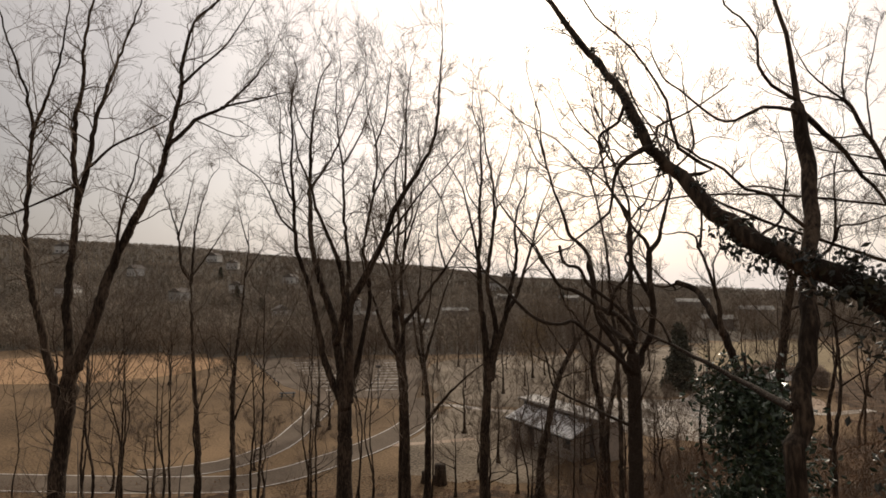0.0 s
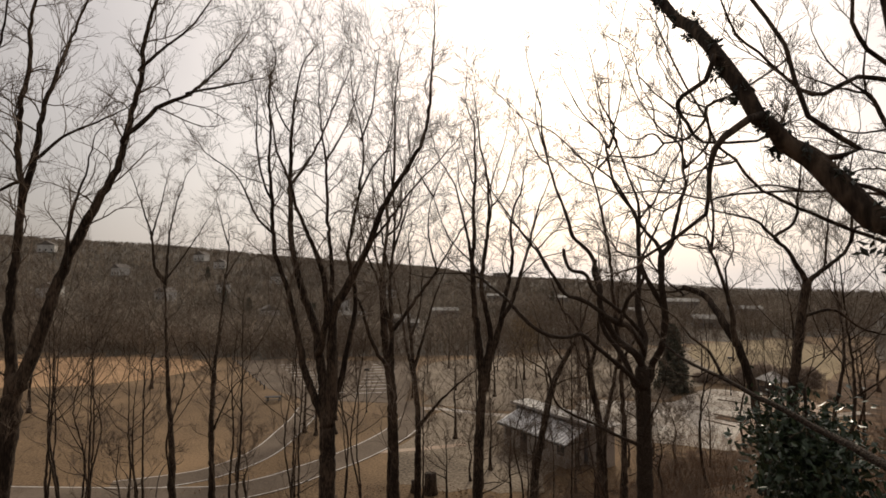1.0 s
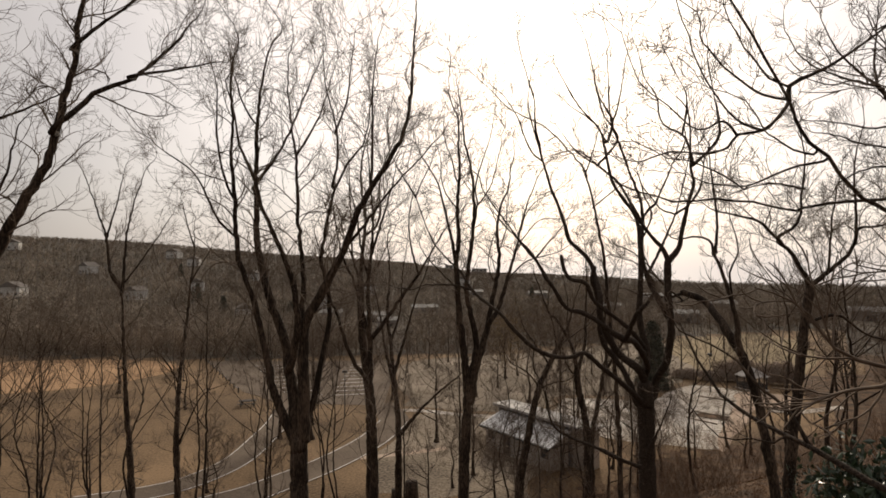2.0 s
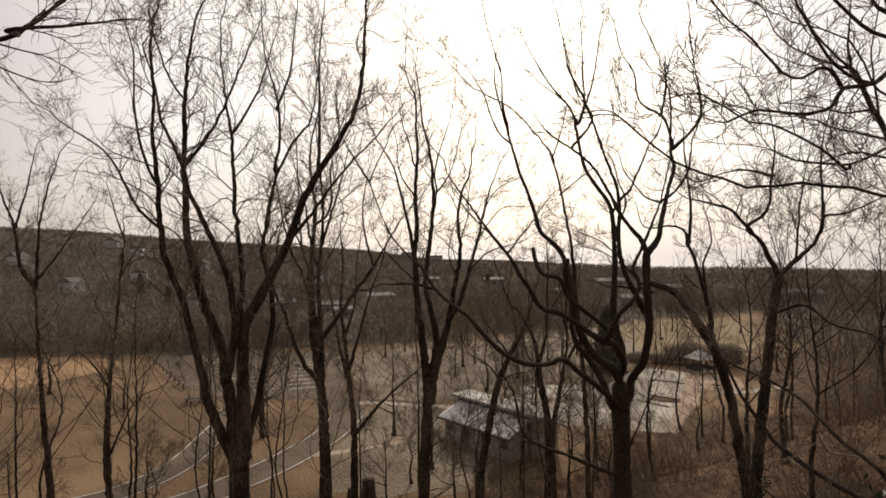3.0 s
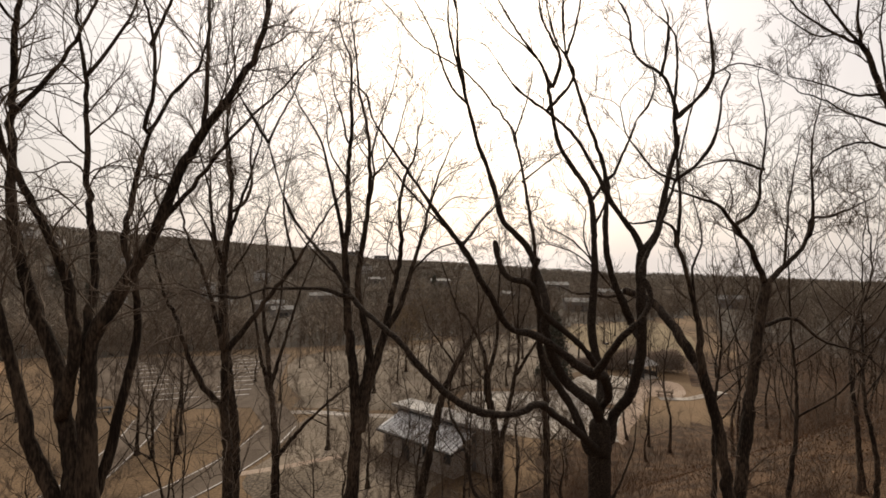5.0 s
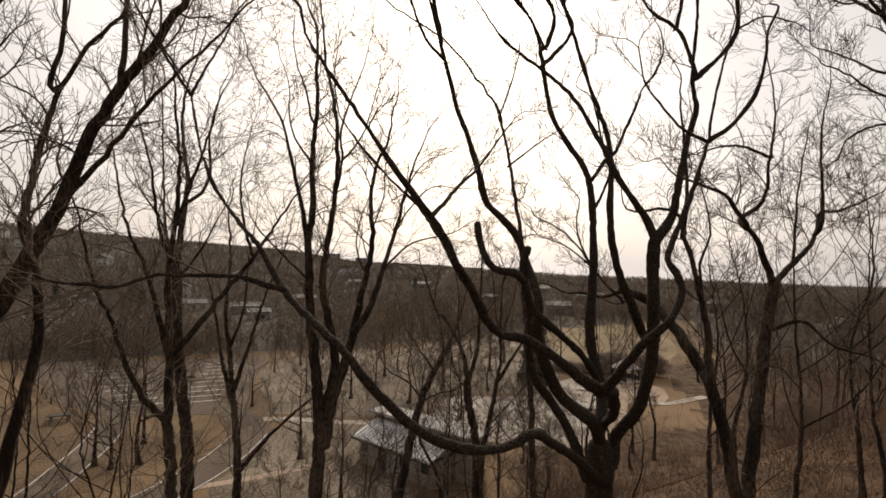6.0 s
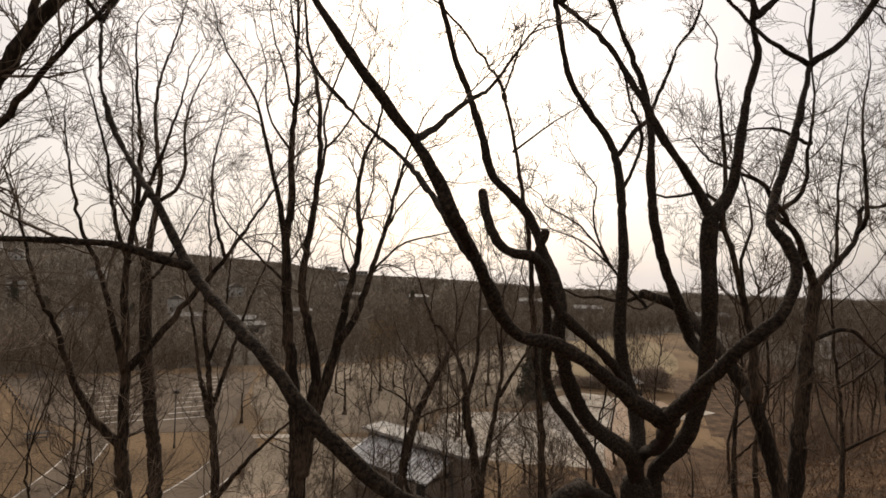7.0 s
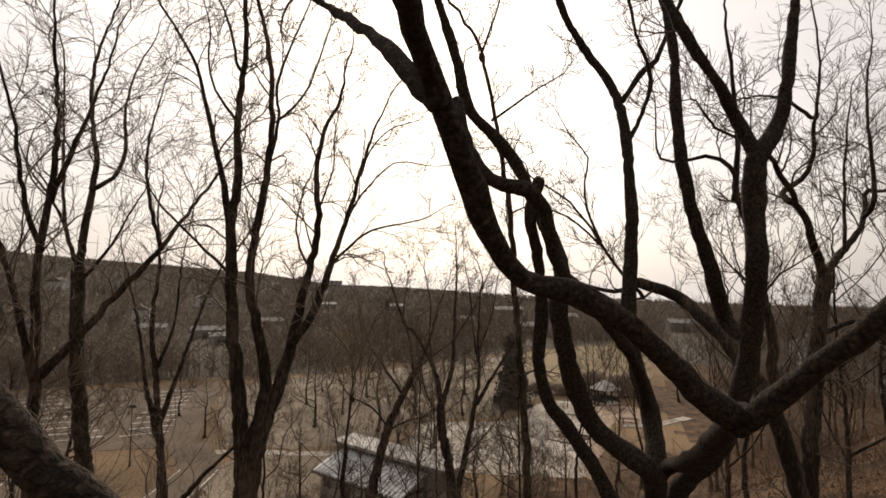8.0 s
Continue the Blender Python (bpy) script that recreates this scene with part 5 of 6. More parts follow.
edge_tree.limb(0.035, 0.01, (14.71, 19.00, 24.12), (14.04, 18.85, 24.18), (13.29, 18.70, 23.96), (12.57, 18.55, 23.99), (11.96, 18.40, 24.09))
edge_tree.limb(0.045, 0.012, (15.71, 19.00, 22.78), (14.64, 18.88, 22.62), (13.72, 18.75, 22.71), (12.82, 18.62, 22.76), (12.14, 18.50, 22.74))
edge_tree.limb(0.05, 0.012, (16.32, 19.00, 21.84), (15.00, 18.85, 22.01), (14.03, 18.70, 22.10), (13.10, 18.55, 22.30), (12.21, 18.40, 22.35))
edge_tree.limb(0.04, 0.012, (16.02, 19.00, 22.47), (16.03, 19.15, 23.84), (16.13, 19.30, 24.90), (16.56, 19.45, 26.03), (16.88, 19.60, 27.01))
edge_tree.limb(0.05, 0.012, (16.63, 19.00, 21.20), (15.06, 18.90, 21.39), (14.15, 18.80, 21.20), (13.36, 18.70, 20.83), (12.96, 18.60, 20.35))
edge_tree.fill(every=0.42, length=1.2, thick=0.005, level=2)

reed_tree = Tree("tree", "slender bare tree with a small open crown", -13.98, 30.00, 22)
reed_tree.trunk(0.27, 0.058, (-13.98, 30.00, 7.09), (-14.15, 30.00, 9.70), (-14.37, 30.00, 12.33), (-14.52, 30.00, 14.97), (-14.69, 30.00, 17.31))
reed_tree.limb(0.095, 0.017, (-14.69, 30.00, 17.31), (-15.10, 29.88, 18.04), (-15.29, 29.75, 19.75), (-15.57, 29.62, 20.80), (-16.15, 29.50, 22.62))
reed_tree.limb(0.068, 0.014, (-15.44, 30.00, 19.77), (-14.96, 30.00, 21.64), (-14.62, 30.00, 23.26))
reed_tree.limb(0.095, 0.017, (-14.61, 30.00, 17.10), (-14.52, 30.10, 19.77), (-14.36, 30.20, 21.12), (-13.94, 30.30, 22.77), (-13.61, 30.40, 23.62))
reed_tree.limb(0.068, 0.014, (-14.57, 30.00, 17.49), (-13.79, 30.33, 18.82), (-13.25, 30.67, 19.93), (-12.83, 31.00, 20.93))
reed_tree.fill(every=0.45, length=1.6, thick=0.006)

lawn_edge_tree = Tree("tree", "slender bare tree at the foot of the slope", -14.35, 36.00, 23)
lawn_edge_tree.trunk(0.27, 0.035, (-14.35, 36.00, 4.02), (-14.47, 36.00, 8.24), (-14.39, 36.00, 11.17), (-14.03, 36.00, 14.45), (-13.79, 36.00, 17.42), (-13.58, 36.00, 19.42), (-13.65, 36.00, 20.76))
lawn_edge_tree.limb(0.081, 0.014, (-14.42, 36.00, 11.34), (-14.90, 35.67, 12.50), (-15.58, 35.33, 13.42), (-16.01, 35.00, 13.04))
lawn_edge_tree.limb(0.081, 0.014, (-14.31, 36.00, 7.74), (-13.53, 35.83, 9.49), (-12.77, 35.67, 10.71), (-11.46, 35.50, 11.32))
lawn_edge_tree.limb(0.068, 0.014, (-13.79, 36.00, 17.42), (-13.36, 36.25, 18.42), (-12.82, 36.50, 19.43))
lawn_edge_tree.limb(0.068, 0.014, (-13.64, 36.00, 19.75), (-14.06, 36.00, 21.09), (-14.39, 36.00, 22.43))
lawn_edge_tree.fill(every=0.6, length=1.7, thick=0.008)

twin_tree = Tree("tree", "bare tree with a fan of straight upright branches", 10.95, 36.00, 24)
twin_tree.trunk(0.29, 0.2, (10.95, 36.00, 7.03), (10.80, 36.00, 8.79), (10.42, 36.00, 10.58), (10.38, 36.00, 11.72), fine=0)
twin_tree.limb(0.15, 0.02, (10.38, 36.00, 11.72), (10.01, 35.83, 13.16), (9.46, 35.67, 14.21), (8.96, 35.50, 14.98), (8.39, 35.33, 15.50), (7.81, 35.17, 16.97), (7.39, 35.00, 17.93))
twin_tree.limb(0.14, 0.02, (10.44, 36.00, 11.79), (10.93, 36.12, 13.33), (11.10, 36.25, 15.66), (11.21, 36.38, 17.79), (11.15, 36.50, 19.97))
twin_tree.limb(0.07, 0.012, (10.01, 36.00, 13.13), (9.78, 36.00, 14.66), (9.81, 36.00, 16.20), (9.46, 36.00, 18.01))
twin_tree.limb(0.06, 0.012, (10.96, 36.00, 14.64), (11.85, 36.33, 15.65), (12.57, 36.67, 16.72), (13.32, 37.00, 18.13))
twin_tree.limb(0.06, 0.012, (10.31, 36.00, 11.22), (9.52, 35.50, 12.25), (9.09, 35.00, 13.57))
twin_tree.fill(every=0.45, length=1.8, thick=0.008)

twin_tree_b = Tree("tree", "bare tree with a fan of straight upright branches", 11.56, 37.00, 25)
twin_tree_b.trunk(0.28, 0.04, (11.56, 37.00, 6.55), (12.02, 37.00, 9.13), (12.45, 37.00, 11.23), (12.68, 37.00, 12.85), (12.61, 37.00, 14.50), (12.71, 37.00, 16.71))
twin_tree_b.limb(0.14, 0.02, (12.54, 37.00, 11.36), (13.19, 36.67, 12.61), (13.79, 36.33, 13.72), (14.38, 36.00, 14.96))
twin_tree_b.limb(0.07, 0.012, (12.61, 37.00, 13.40), (12.43, 37.17, 14.76), (12.30, 37.33, 16.71), (11.99, 37.50, 18.68))
twin_tree_b.limb(0.06, 0.012, (12.67, 37.00, 13.95), (13.33, 37.00, 15.60), (13.63, 37.00, 17.28), (13.94, 37.00, 19.00))
twin_tree_b.limb(0.05, 0.012, (11.94, 37.00, 8.87), (12.61, 36.67, 9.70), (13.35, 36.33, 10.66), (13.78, 36.00, 11.37))
twin_tree_b.fill(every=0.45, length=1.8, thick=0.008)


leafy_oak = Tree("tree", "leaning bare tree holding a few dull brown leaves", 7.30, 40.00, 29)
leafy_oak.trunk(0.36, 0.16, (7.40, 40.00, 2.88), (7.95, 40.00, 5.87), (8.73, 40.00, 9.35), (9.64, 40.00, 11.37), (10.55, 40.00, 12.92), fine=0)
leafy_oak.limb(0.12, 0.02, (10.55, 40.00, 12.92), (11.22, 40.30, 14.31), (11.70, 40.50, 15.83), (12.43, 40.80, 17.37))
leafy_oak.limb(0.10, 0.02, (10.23, 40.00, 12.48), (9.92, 39.70, 14.04), (9.45, 39.40, 15.57), (9.55, 39.20, 17.06))
leafy_oak.limb(0.10, 0.02, (9.64, 40.00, 11.37), (8.65, 40.40, 12.85), (7.97, 40.80, 13.96), (7.62, 41.00, 15.29))
leafy_oak.limb(0.08, 0.02, (10.55, 40.00, 12.84), (11.77, 40.50, 13.50), (12.99, 40.90, 14.20), (13.83, 41.20, 15.35))
leafy_oak.limb(0.08, 0.02, (8.93, 40.00, 9.71), (7.85, 39.50, 10.99), (6.72, 39.10, 11.67), (6.04, 38.80, 12.83))
leafy_oak.limb(0.07, 0.02, (8.81, 40.00, 9.53), (9.76, 39.50, 10.16), (10.80, 39.10, 10.45), (11.48, 38.80, 11.33))
leafy_oak.fill(every=0.6, length=2.2, thick=0.009)


# ---- trees grown by rule ----
def auto_tree(name, label, x, y, seed, height, r0=0.13, limbs=8, lean=(0.0, 0.0), start=0.4, reach=0.3, twig_every=0.7, twig_len=1.4, level=2, thick=0.004, bark=None, twig=None, group="", steep=1.5):
    """A bare tree with a slightly bent trunk and rising limbs."""
    t = Tree(name, label, x, y, seed, bark, twig)
    rng, z = t.rng, t.z
    bend = rng.normal(scale=0.035 * height, size=(5, 2))
    bend[0] = 0
    hs = np.linspace(0, height * 0.92, 5)
    pts = [(x + bend[i][0] * 0.5 + lean[0] * hs[i], y + bend[i][1] * 0.5 + lean[1] * hs[i], z + hs[i]) for i in range(5)]
    t.trunk(r0, r0 * 0.16, *pts, start=0.5)
    p, r, _, _ = t.limbs[0]
    for k in range(limbs):
        s = start + (0.95 - start) * (k + rng.random()) / limbs
        i = min(len(p) - 2, int(s * (len(p) - 1)))
        base = p[i] + (t.x, t.y, t.z)
        a = rng.uniform(0, 2 * math.pi)
        run = height * reach * (1.25 - s) * rng.uniform(0.7, 1.2)
        up = run * steep * rng.uniform(0.73, 1.27)
        d = np.array((math.cos(a), math.sin(a), 0))
        q1 = base + d * run * 0.45 + (0, 0, up * 0.28)
        q2 = base + d * run * 0.85 + (0, 0, up * 0.68) + rng.normal(scale=0.15, size=3)
        q3 = base + d * run + (0, 0, up)
        t.limb(max(0.015, r[i] * 0.6), 0.008, base, q1, q2, q3)
    ob = t.fill(twig_every, twig_len, level, 0.35, 0.9, thick)
    if group:
        ob["group"] = group
    return ob


def scatter(proto, places, seed, low=0.8, high=1.2):
    rng = np.random.default_rng(seed)
    for x, y in places:
        s = rng.uniform(low, high)
        m = pose(x, y, ground(x, y) - 0.05, 0, 0, rng.uniform(0, 360)) @ Matrix.Diagonal((s, s, s * rng.uniform(0.92, 1.1), 1))
        copy_thing(proto, m)


thin = [auto_tree("tree", "thin young bare tree on the slope", *at, seed, h, r, n, group="young trees on the slope", start=0.5, twig_every=1.2, twig_len=1.7)
        for at, seed, h, r, n in (((-9.5, 27.0), 31, 14, 0.10, 8), ((-13.2, 28.5), 32, 13, 0.09, 7), ((-7.9, 30.5), 33, 12, 0.08, 7), ((-18.5, 27.0), 34, 12.5, 0.09, 8))]
slope_places = ((-20.3, 30), (-19.7, 29.4), (-18.2, 30), (-16.7, 30.5), (-15.9, 29.6), (-4.7, 29.5), (-4.1, 30.2), (-7.3, 30.4), (-17.4, 28.8), (-15.5, 25), (-20.5, 30), (-11.2, 31), (-17, 33), (-23, 26), (-26, 32), (-14.2, 35), (-9.0, 35), (-22, 36), (-30, 29), (-4.6, 33), (-0.8, 33.5), (5.2, 33), (7.4, 30), (9.5, 34), (3.0, 36), (8.3, 38), (11.3, 30.5), (-6.3, 38))
for k, at in enumerate(slope_places):
    scatter(thin[k % 4], [at], 40 + k, 0.75, 1.1)

park = [auto_tree("tree", "spreading bare park tree on the lawn", *at, seed, h, r, n, group="bare trees in the park", start=0.28, reach=0.5, steep=0.75, twig_every=1.2, twig_len=2.5, thick=0.012)
        for at, seed, h, r, n in (((2.4, 58.6), 51, 7.5, 0.2, 10), ((-14.5, 61.0), 52, 8.5, 0.2, 10), ((15.8, 74.0), 53, 10, 0.2, 11))]
for k, at in enumerate(((-13, 60), (-12, 66), (-11, 60.5), (9, 78), (22, 80), (-30, 74), (-44, 84), (26, 95), (38, 96), (46, 100), (3, 101), (62, 76), (68, 80), (40, 84), (-52, 70))):
    scatter(park[k % 3], [at], 60 + k, 0.8, 1.3)

for k, at in enumerate(((-3, 77), (3.5, 82), (9, 90), (-1, 96), (13, 83), (18, 92), (24, 86), (7, 106), (20, 108), (29, 101), (31, 92), (12, 98), (-7, 88), (27, 112), (36, 108), (44, 112), (62, 108), (71, 118), (84, 112), (64, 95))):
    scatter(park[k % 3], [at], 300 + k, 0.55, 0.95)

# smaller trees and thickets about the building and the foot of the slope
for k, (at, size) in enumerate((((5.2, 49.5), 0.75), ((9.0, 48.2), 0.6), ((13.2, 49.0), 0.8), ((16.0, 54.5), 0.8), ((18.0, 50.0), 0.7), ((21.5, 52.8), 0.65), ((14.8, 60.5), 0.8), ((20.0, 66.0), 0.9), ((3.2, 47.0), 0.5), ((25.5, 49.5), 0.6), ((30.0, 49.0), 0.6), ((-17.0, 47.5), 0.55), ((-22.5, 41.0), 0.7), ((-27.0, 43.0), 0.6), ((-14.0, 41.0), 0.6), ((1.0, 41.5), 0.55), ((28.0, 78.0), 0.9), ((33.0, 90.0), 1.1), ((46.0, 90.0), 1.0))):
    scatter(park[(k + 1) % 3], [at], 500 + k, size, size * 1.15)

for k, (at, size) in enumerate((((3.4, 38.5), 0.62), ((6.0, 42.5), 0.6), ((8.2, 45.0), 0.55), ((11.5, 44.0), 0.6), ((13.8, 40.0), 0.62), ((10.0, 32.5), 0.5), ((14.5, 35.0), 0.6), ((17.5, 43.5), 0.6), ((5.0, 30.0), 0.45), ((21.0, 47.0), 0.6), ((-8.5, 34.0), 0.5), ((-18.5, 33.0), 0.5))):
    scatter(park[k % 3], [at], 760 + k, size, size * 1.2)

wood = [auto_tree("tree", "tall bare tree on the wooded slope", *at, seed, h, r, n, group="trees of the wooded slope", twig_every=1.4, twig_len=2.0, thick=0.0075)
        for at, seed, h, r, n in (((17.5, 27.0), 71, 13, 0.15, 10), ((20.5, 23.0), 72, 12, 0.13, 9), ((23.0, 31.0), 73, 14, 0.16, 10))]
rng = np.random.default_rng(9)
for k in range(46):
    x, y = rng.uniform(17, 70), rng.uniform(14, 66)
    if y > 55 or x < 15 + max(0, (y - 36)) * 0.62 or math.hypot(x - 14.5, y - 21.7) < 2.5:
        continue
    scatter(wood[k % 3], [(x, y)], 100 + k, 0.7, 1.1)


rng = np.random.default_rng(29)
for k in range(90):
    # the wood goes on beside the far field
    x, y = rng.uniform(66, 150), rng.uniform(70, 140)
    if x > 0.9 * y + 1.5 * rng.normal():
        scatter(wood[k % 3], [(x, y)], 1100 + k, 0.45, 0.75)

rng = np.random.default_rng(19)
for k in range(64):
    x, y = rng.uniform(46, 118), rng.uniform(46, 88)
    if y > 50 + min(30.0, 1.5 * max(0.0, x - 46)) + 2 * rng.normal():
        continue
    scatter(wood[k % 3], [(x, y)], 700 + k, 0.5, 0.85)


def shrub(x, y, seed, mat, height=3.2, stems=20, spread=0.8, label="tangled red-brown bare brush on the slope"):
    ob = thing("shrub", x, y, ground(x, y) - 0.05)
    r, tw = np.random.default_rng(seed), Twigs()
    for _ in range(stems):
        a = r.uniform(0, 2 * math.pi)
        foot = (r.normal(scale=1.1), r.normal(scale=1.1), 0)
        grow(tw, r, foot, (spread * 0.5 * math.cos(a), spread * 0.5 * math.sin(a), 1), height * r.uniform(0.35, 1.1), 0.013, 2 if r.random() < 0.35 else 1, 0.2, 0.12, 0.005)
    part("bush", tw.mesh("bush"), mat, ob)
    return tagged(ob, label, "shrub", group="brush on the slope")


brush = [shrub(9.5, 29.0, 81, TWIG_RED), shrub(11.5, 33.0, 82, TWIG_RED, 3.6), shrub(13.5, 28.0, 83, TWIG, 2.8)]
rng = np.random.default_rng(10)
for k in range(120):
    x, y = rng.uniform(5, 44), rng.uniform(20, 52)
    if y > 41 + 0.28 * x + rng.normal() * 2 or rng.random() < 0.35 * (x > 22) or x < 4 + (y - 20) * 0.16:
        continue
    scatter(brush[k % 3], [(x, y)], 200 + k, 0.5, 1.15)
for k in range(24):
    x, y = rng.uniform(9, 34), rng.uniform(17, 36)
    scatter(brush[(0, 1, 2, 2)[k % 4]], [(x, y)], 600 + k, 0.5, 1.0)
for k in range(9):
    # brush along the front and the near end of the building
    run, out = rng.uniform(-7.5, 5), rng.uniform(2.6, 4.4)
    x, y = 10.6 - 0.55 * run - 0.835 * out, 53.8 + 0.835 * run - 0.55 * out
    scatter(brush[k % 3], [(x, y)], 800 + k, 0.45, 0.8)
for k in range(110):
    # undergrowth of the east woods and along the yard
    x, y = rng.uniform(14, 100), rng.uniform(40, 84)
    if y > (41.5 + 0.75 * (x - 10) if x < 30 else 54 if x < 46 else 53 + min(31.0, 1.5 * (x - 46))) + 1.5 * rng.normal():
        continue
    scatter(brush[k % 3], [(x, y)], 900 + k, 0.6, 1.3)
for k in range(80):
    x, y = rng.uniform(62, 130), rng.uniform(66, 125)
    if x > 0.88 * y + 1.5 * rng.normal():
        scatter(brush[k % 3], [(x, y)], 1300 + k, 0.8, 1.5)
for k in range(60):
    x, y = rng.uniform(-40, 8), rng.uniform(24, 41)
    scatter(brush[2 if k % 2 else 0], [(x, y)], 400 + k, 0.35, 0.7)


# ---- evergreens ----
LEAF = material("glossy_leaf", (0.018, 0.032, 0.016), (0.05, 0.075, 0.035), 6.0, 0.32, 0.0, 20.0, spread=0.4)
NEEDLE = material("needles", (0.05, 0.05, 0.035), (0.11, 0.106, 0.072), 3.0, 0.7, 0.0, 20.0, spread=0.35)
DEAD_LEAF = material("dead_leaf", (0.17, 0.115, 0.055), (0.32, 0.225, 0.115), 3.0, 0.8, 0.0, 20.0, spread=0.35)


def leaves(centres, rng, size, per, scatter_r, droop=0.0):
    """A mesh of many small folded leaves about the given twig points."""
    n = len(centres) * per
    c = np.repeat(np.asarray(centres), per, 0) + rng.normal(scale=scatter_r, size=(n, 3))
    d = rng.normal(size=(n, 3)) + (0, 0, -droop)
    d /= np.linalg.norm(d, axis=1)[:, None]
    u = np.cross(d, rng.normal(size=(n, 3)))
    u /= np.linalg.norm(u, axis=1)[:, None]
    w = np.cross(d, u)
    s = size * rng.uniform(0.6, 1.3, size=(n, 1))
    v = np.stack([c, c + d * s * 0.5 + u * s * 0.24 + w * s * 0.08, c + d * s, c + d * s * 0.5 - u * s * 0.24 + w * s * 0.08], 1).reshape(-1, 3)
    i = np.arange(n)[:, None] * 4
    f = np.concatenate([i + (0, 1, 2), i + (0, 2, 3)], 0)
    me = bpy.data.meshes.new("leaves")
    me.from_pydata(v.tolist(), [], f.tolist())
    return me


def holly(x, y, top, seed, wide=1.5, foot=None):
    t = Tree("evergreen_tree", "dense glossy evergreen tree with dark leathery leaves", x, y, seed)
    r, z = t.rng, t.z
    t.trunk(0.11, 0.02, (x, y, z), (x + 0.1, y, z + (top - z) * 0.5), (x, y + 0.05, top - 0.2), fine=0)
    centres = []
    p0 = t.limbs[0][0]
    for k in range(46):
        s = 0.35 + 0.63 * r.random()
        i = int(s * (len(p0) - 1))
        base = p0[i] + (t.x, t.y, t.z)
        a = r.uniform(0, 2 * math.pi)
        run = wide * (1.12 - s) ** 0.6 * r.uniform(0.55, 1.15)
        end = base + (run * math.cos(a), run * math.sin(a), run * r.uniform(0.0, 0.55))
        mid = (base + end) / 2 + r.normal(scale=0.08, size=3)
        t.limb(0.02, 0.006, base, mid, end, fine=0)
        for q in np.linspace(0.3, 1.0, 9):
            centres.append(base * (1 - q) + end * q + r.normal(scale=0.12, size=3) - (t.x, t.y, t.z))
    t.small.shoot([(0, 0, 0), (0, 0, 0.5)], 0.01, 0.01)
    ob = t.fill()
    part("leaves", leaves(centres, r, 0.12, 34, 0.17, 0.3), LEAF, ob, "dark glossy evergreen leaves")
    return ob


holly(4.95, 8.5, 16.4, 91, 1.45)
holly(8.4, 8.6, 14.9, 92, 1.5)

# ---- ivy on trunks and limbs ----
IVY = material("ivy_leaf", (0.014, 0.016, 0.010), (0.04, 0.042, 0.024), 6.0, 0.45, 0.0, 20.0, spread=0.4)


def ivy(tree, limb, low, high, out, size, per, seed, step=1):
    """Ivy clothing a stretch of one limb, as a part of its tree."""
    r = np.random.default_rng(seed)
    p, rad, _, _ = tree.limbs[limb]
    n = len(p)
    centres = []
    for i in range(int(low * n), int(high * n), step):
        for _ in range(3):
            d = unit(r.normal(size=3))
            centres.append(p[i] + d * (rad[i] + out * r.random()))
    part("ivy", leaves(centres, r, size, per, out * 0.6, 0.4), IVY, tree.ob, "dark shaggy ivy leaves")


ivy(ivy_tree, 1, 0.0, 0.35, 0.08, 0.06, 40, 1)
ivy(ivy_tree, 1, 0.35, 0.8, 0.025, 0.045, 18, 2)
ivy(ivy_tree, 0, 0.75, 1.0, 0.2, 0.07, 40, 3)
ivy(right_tree, 0, 0.05, 0.4, 0.22, 0.1, 30, 4)
ivy(edge_tree, 0, 0.3, 0.95, 0.15, 0.08, 16, 5)


def conifer(x, y, h, wide, seed):
    ob = thing("conifer", x, y, ground(x, y) - 0.05)
    r = np.random.default_rng(seed)
    part("trunk", mesh_of("trunk", [sweep([(0, 0, 0), (0, 0, h * 0.5), (0, 0, h)], [0.25, 0.15, 0.02], 8)]), BARK, ob)
    tw, pts = Twigs(), []
    for k in range(230):
        s = r.uniform(0.05, 0.98)
        a = r.uniform(0, 2 * math.pi)
        run = wide * (1 - s) ** 0.8 * r.uniform(0.7, 1.1) + 0.15
        b = np.array((0, 0, h * s))
        e = b + (run * math.cos(a), run * math.sin(a), -0.18 * run)
        tw.shoot([b, (b + e) / 2 + (0, 0, 0.1), e], 0.03, 0.01)
        for q in np.linspace(0.25, 1, 7):
            pts.append(b * (1 - q) + e * q)
    part("branches", tw.mesh("branches"), TWIG, ob)
    part("needles", leaves(pts, r, 0.5, 7, 0.16, 0.5), NEEDLE, ob, "dark green needles")
    return tagged(ob, "dark green conifer on the park lawn", "tree", group="conifers in the park")


fir = conifer(36.8, 81.0, 10.2, 3.0, 95)
for k, (x, y) in enumerate(((-70, 200), (-98, 246), (-40, 176), (60, 260), (-142, 330))):
    copy_thing(fir, pose(x, y, ground(x, y), 0, 0, 50 * k) @ Matrix.Scale(0.8, 4))

oak = auto_tree("tree", "bare-limbed park tree still holding dull brown leaves", 15.5, 90.0, 97, 10.5, 0.22, 11, start=0.25, reach=0.36, thick=0.008)
r = np.random.default_rng(98)
pts = []
for k in range(420):
    a, s = r.uniform(0, 2 * math.pi), r.uniform(0.28, 1.0)
    rad = 3.4 * math.sqrt(max(0.0, 1 - ((s - 0.55) / 0.5) ** 2)) * r.uniform(0.3, 1.05)
    pts.append((rad * math.cos(a), rad * math.sin(a), 10.5 * s))
part("leaves", leaves(pts, r, 0.22, 9, 0.35, 0.8), DEAD_LEAF, oak, "sparse dull brown leaves")
pts = [p[i] + r.normal(scale=0.5, size=3) for p, _, fine, _ in leafy_oak.limbs if fine for i in range(len(p) // 2, len(p)) for _ in range(5)]
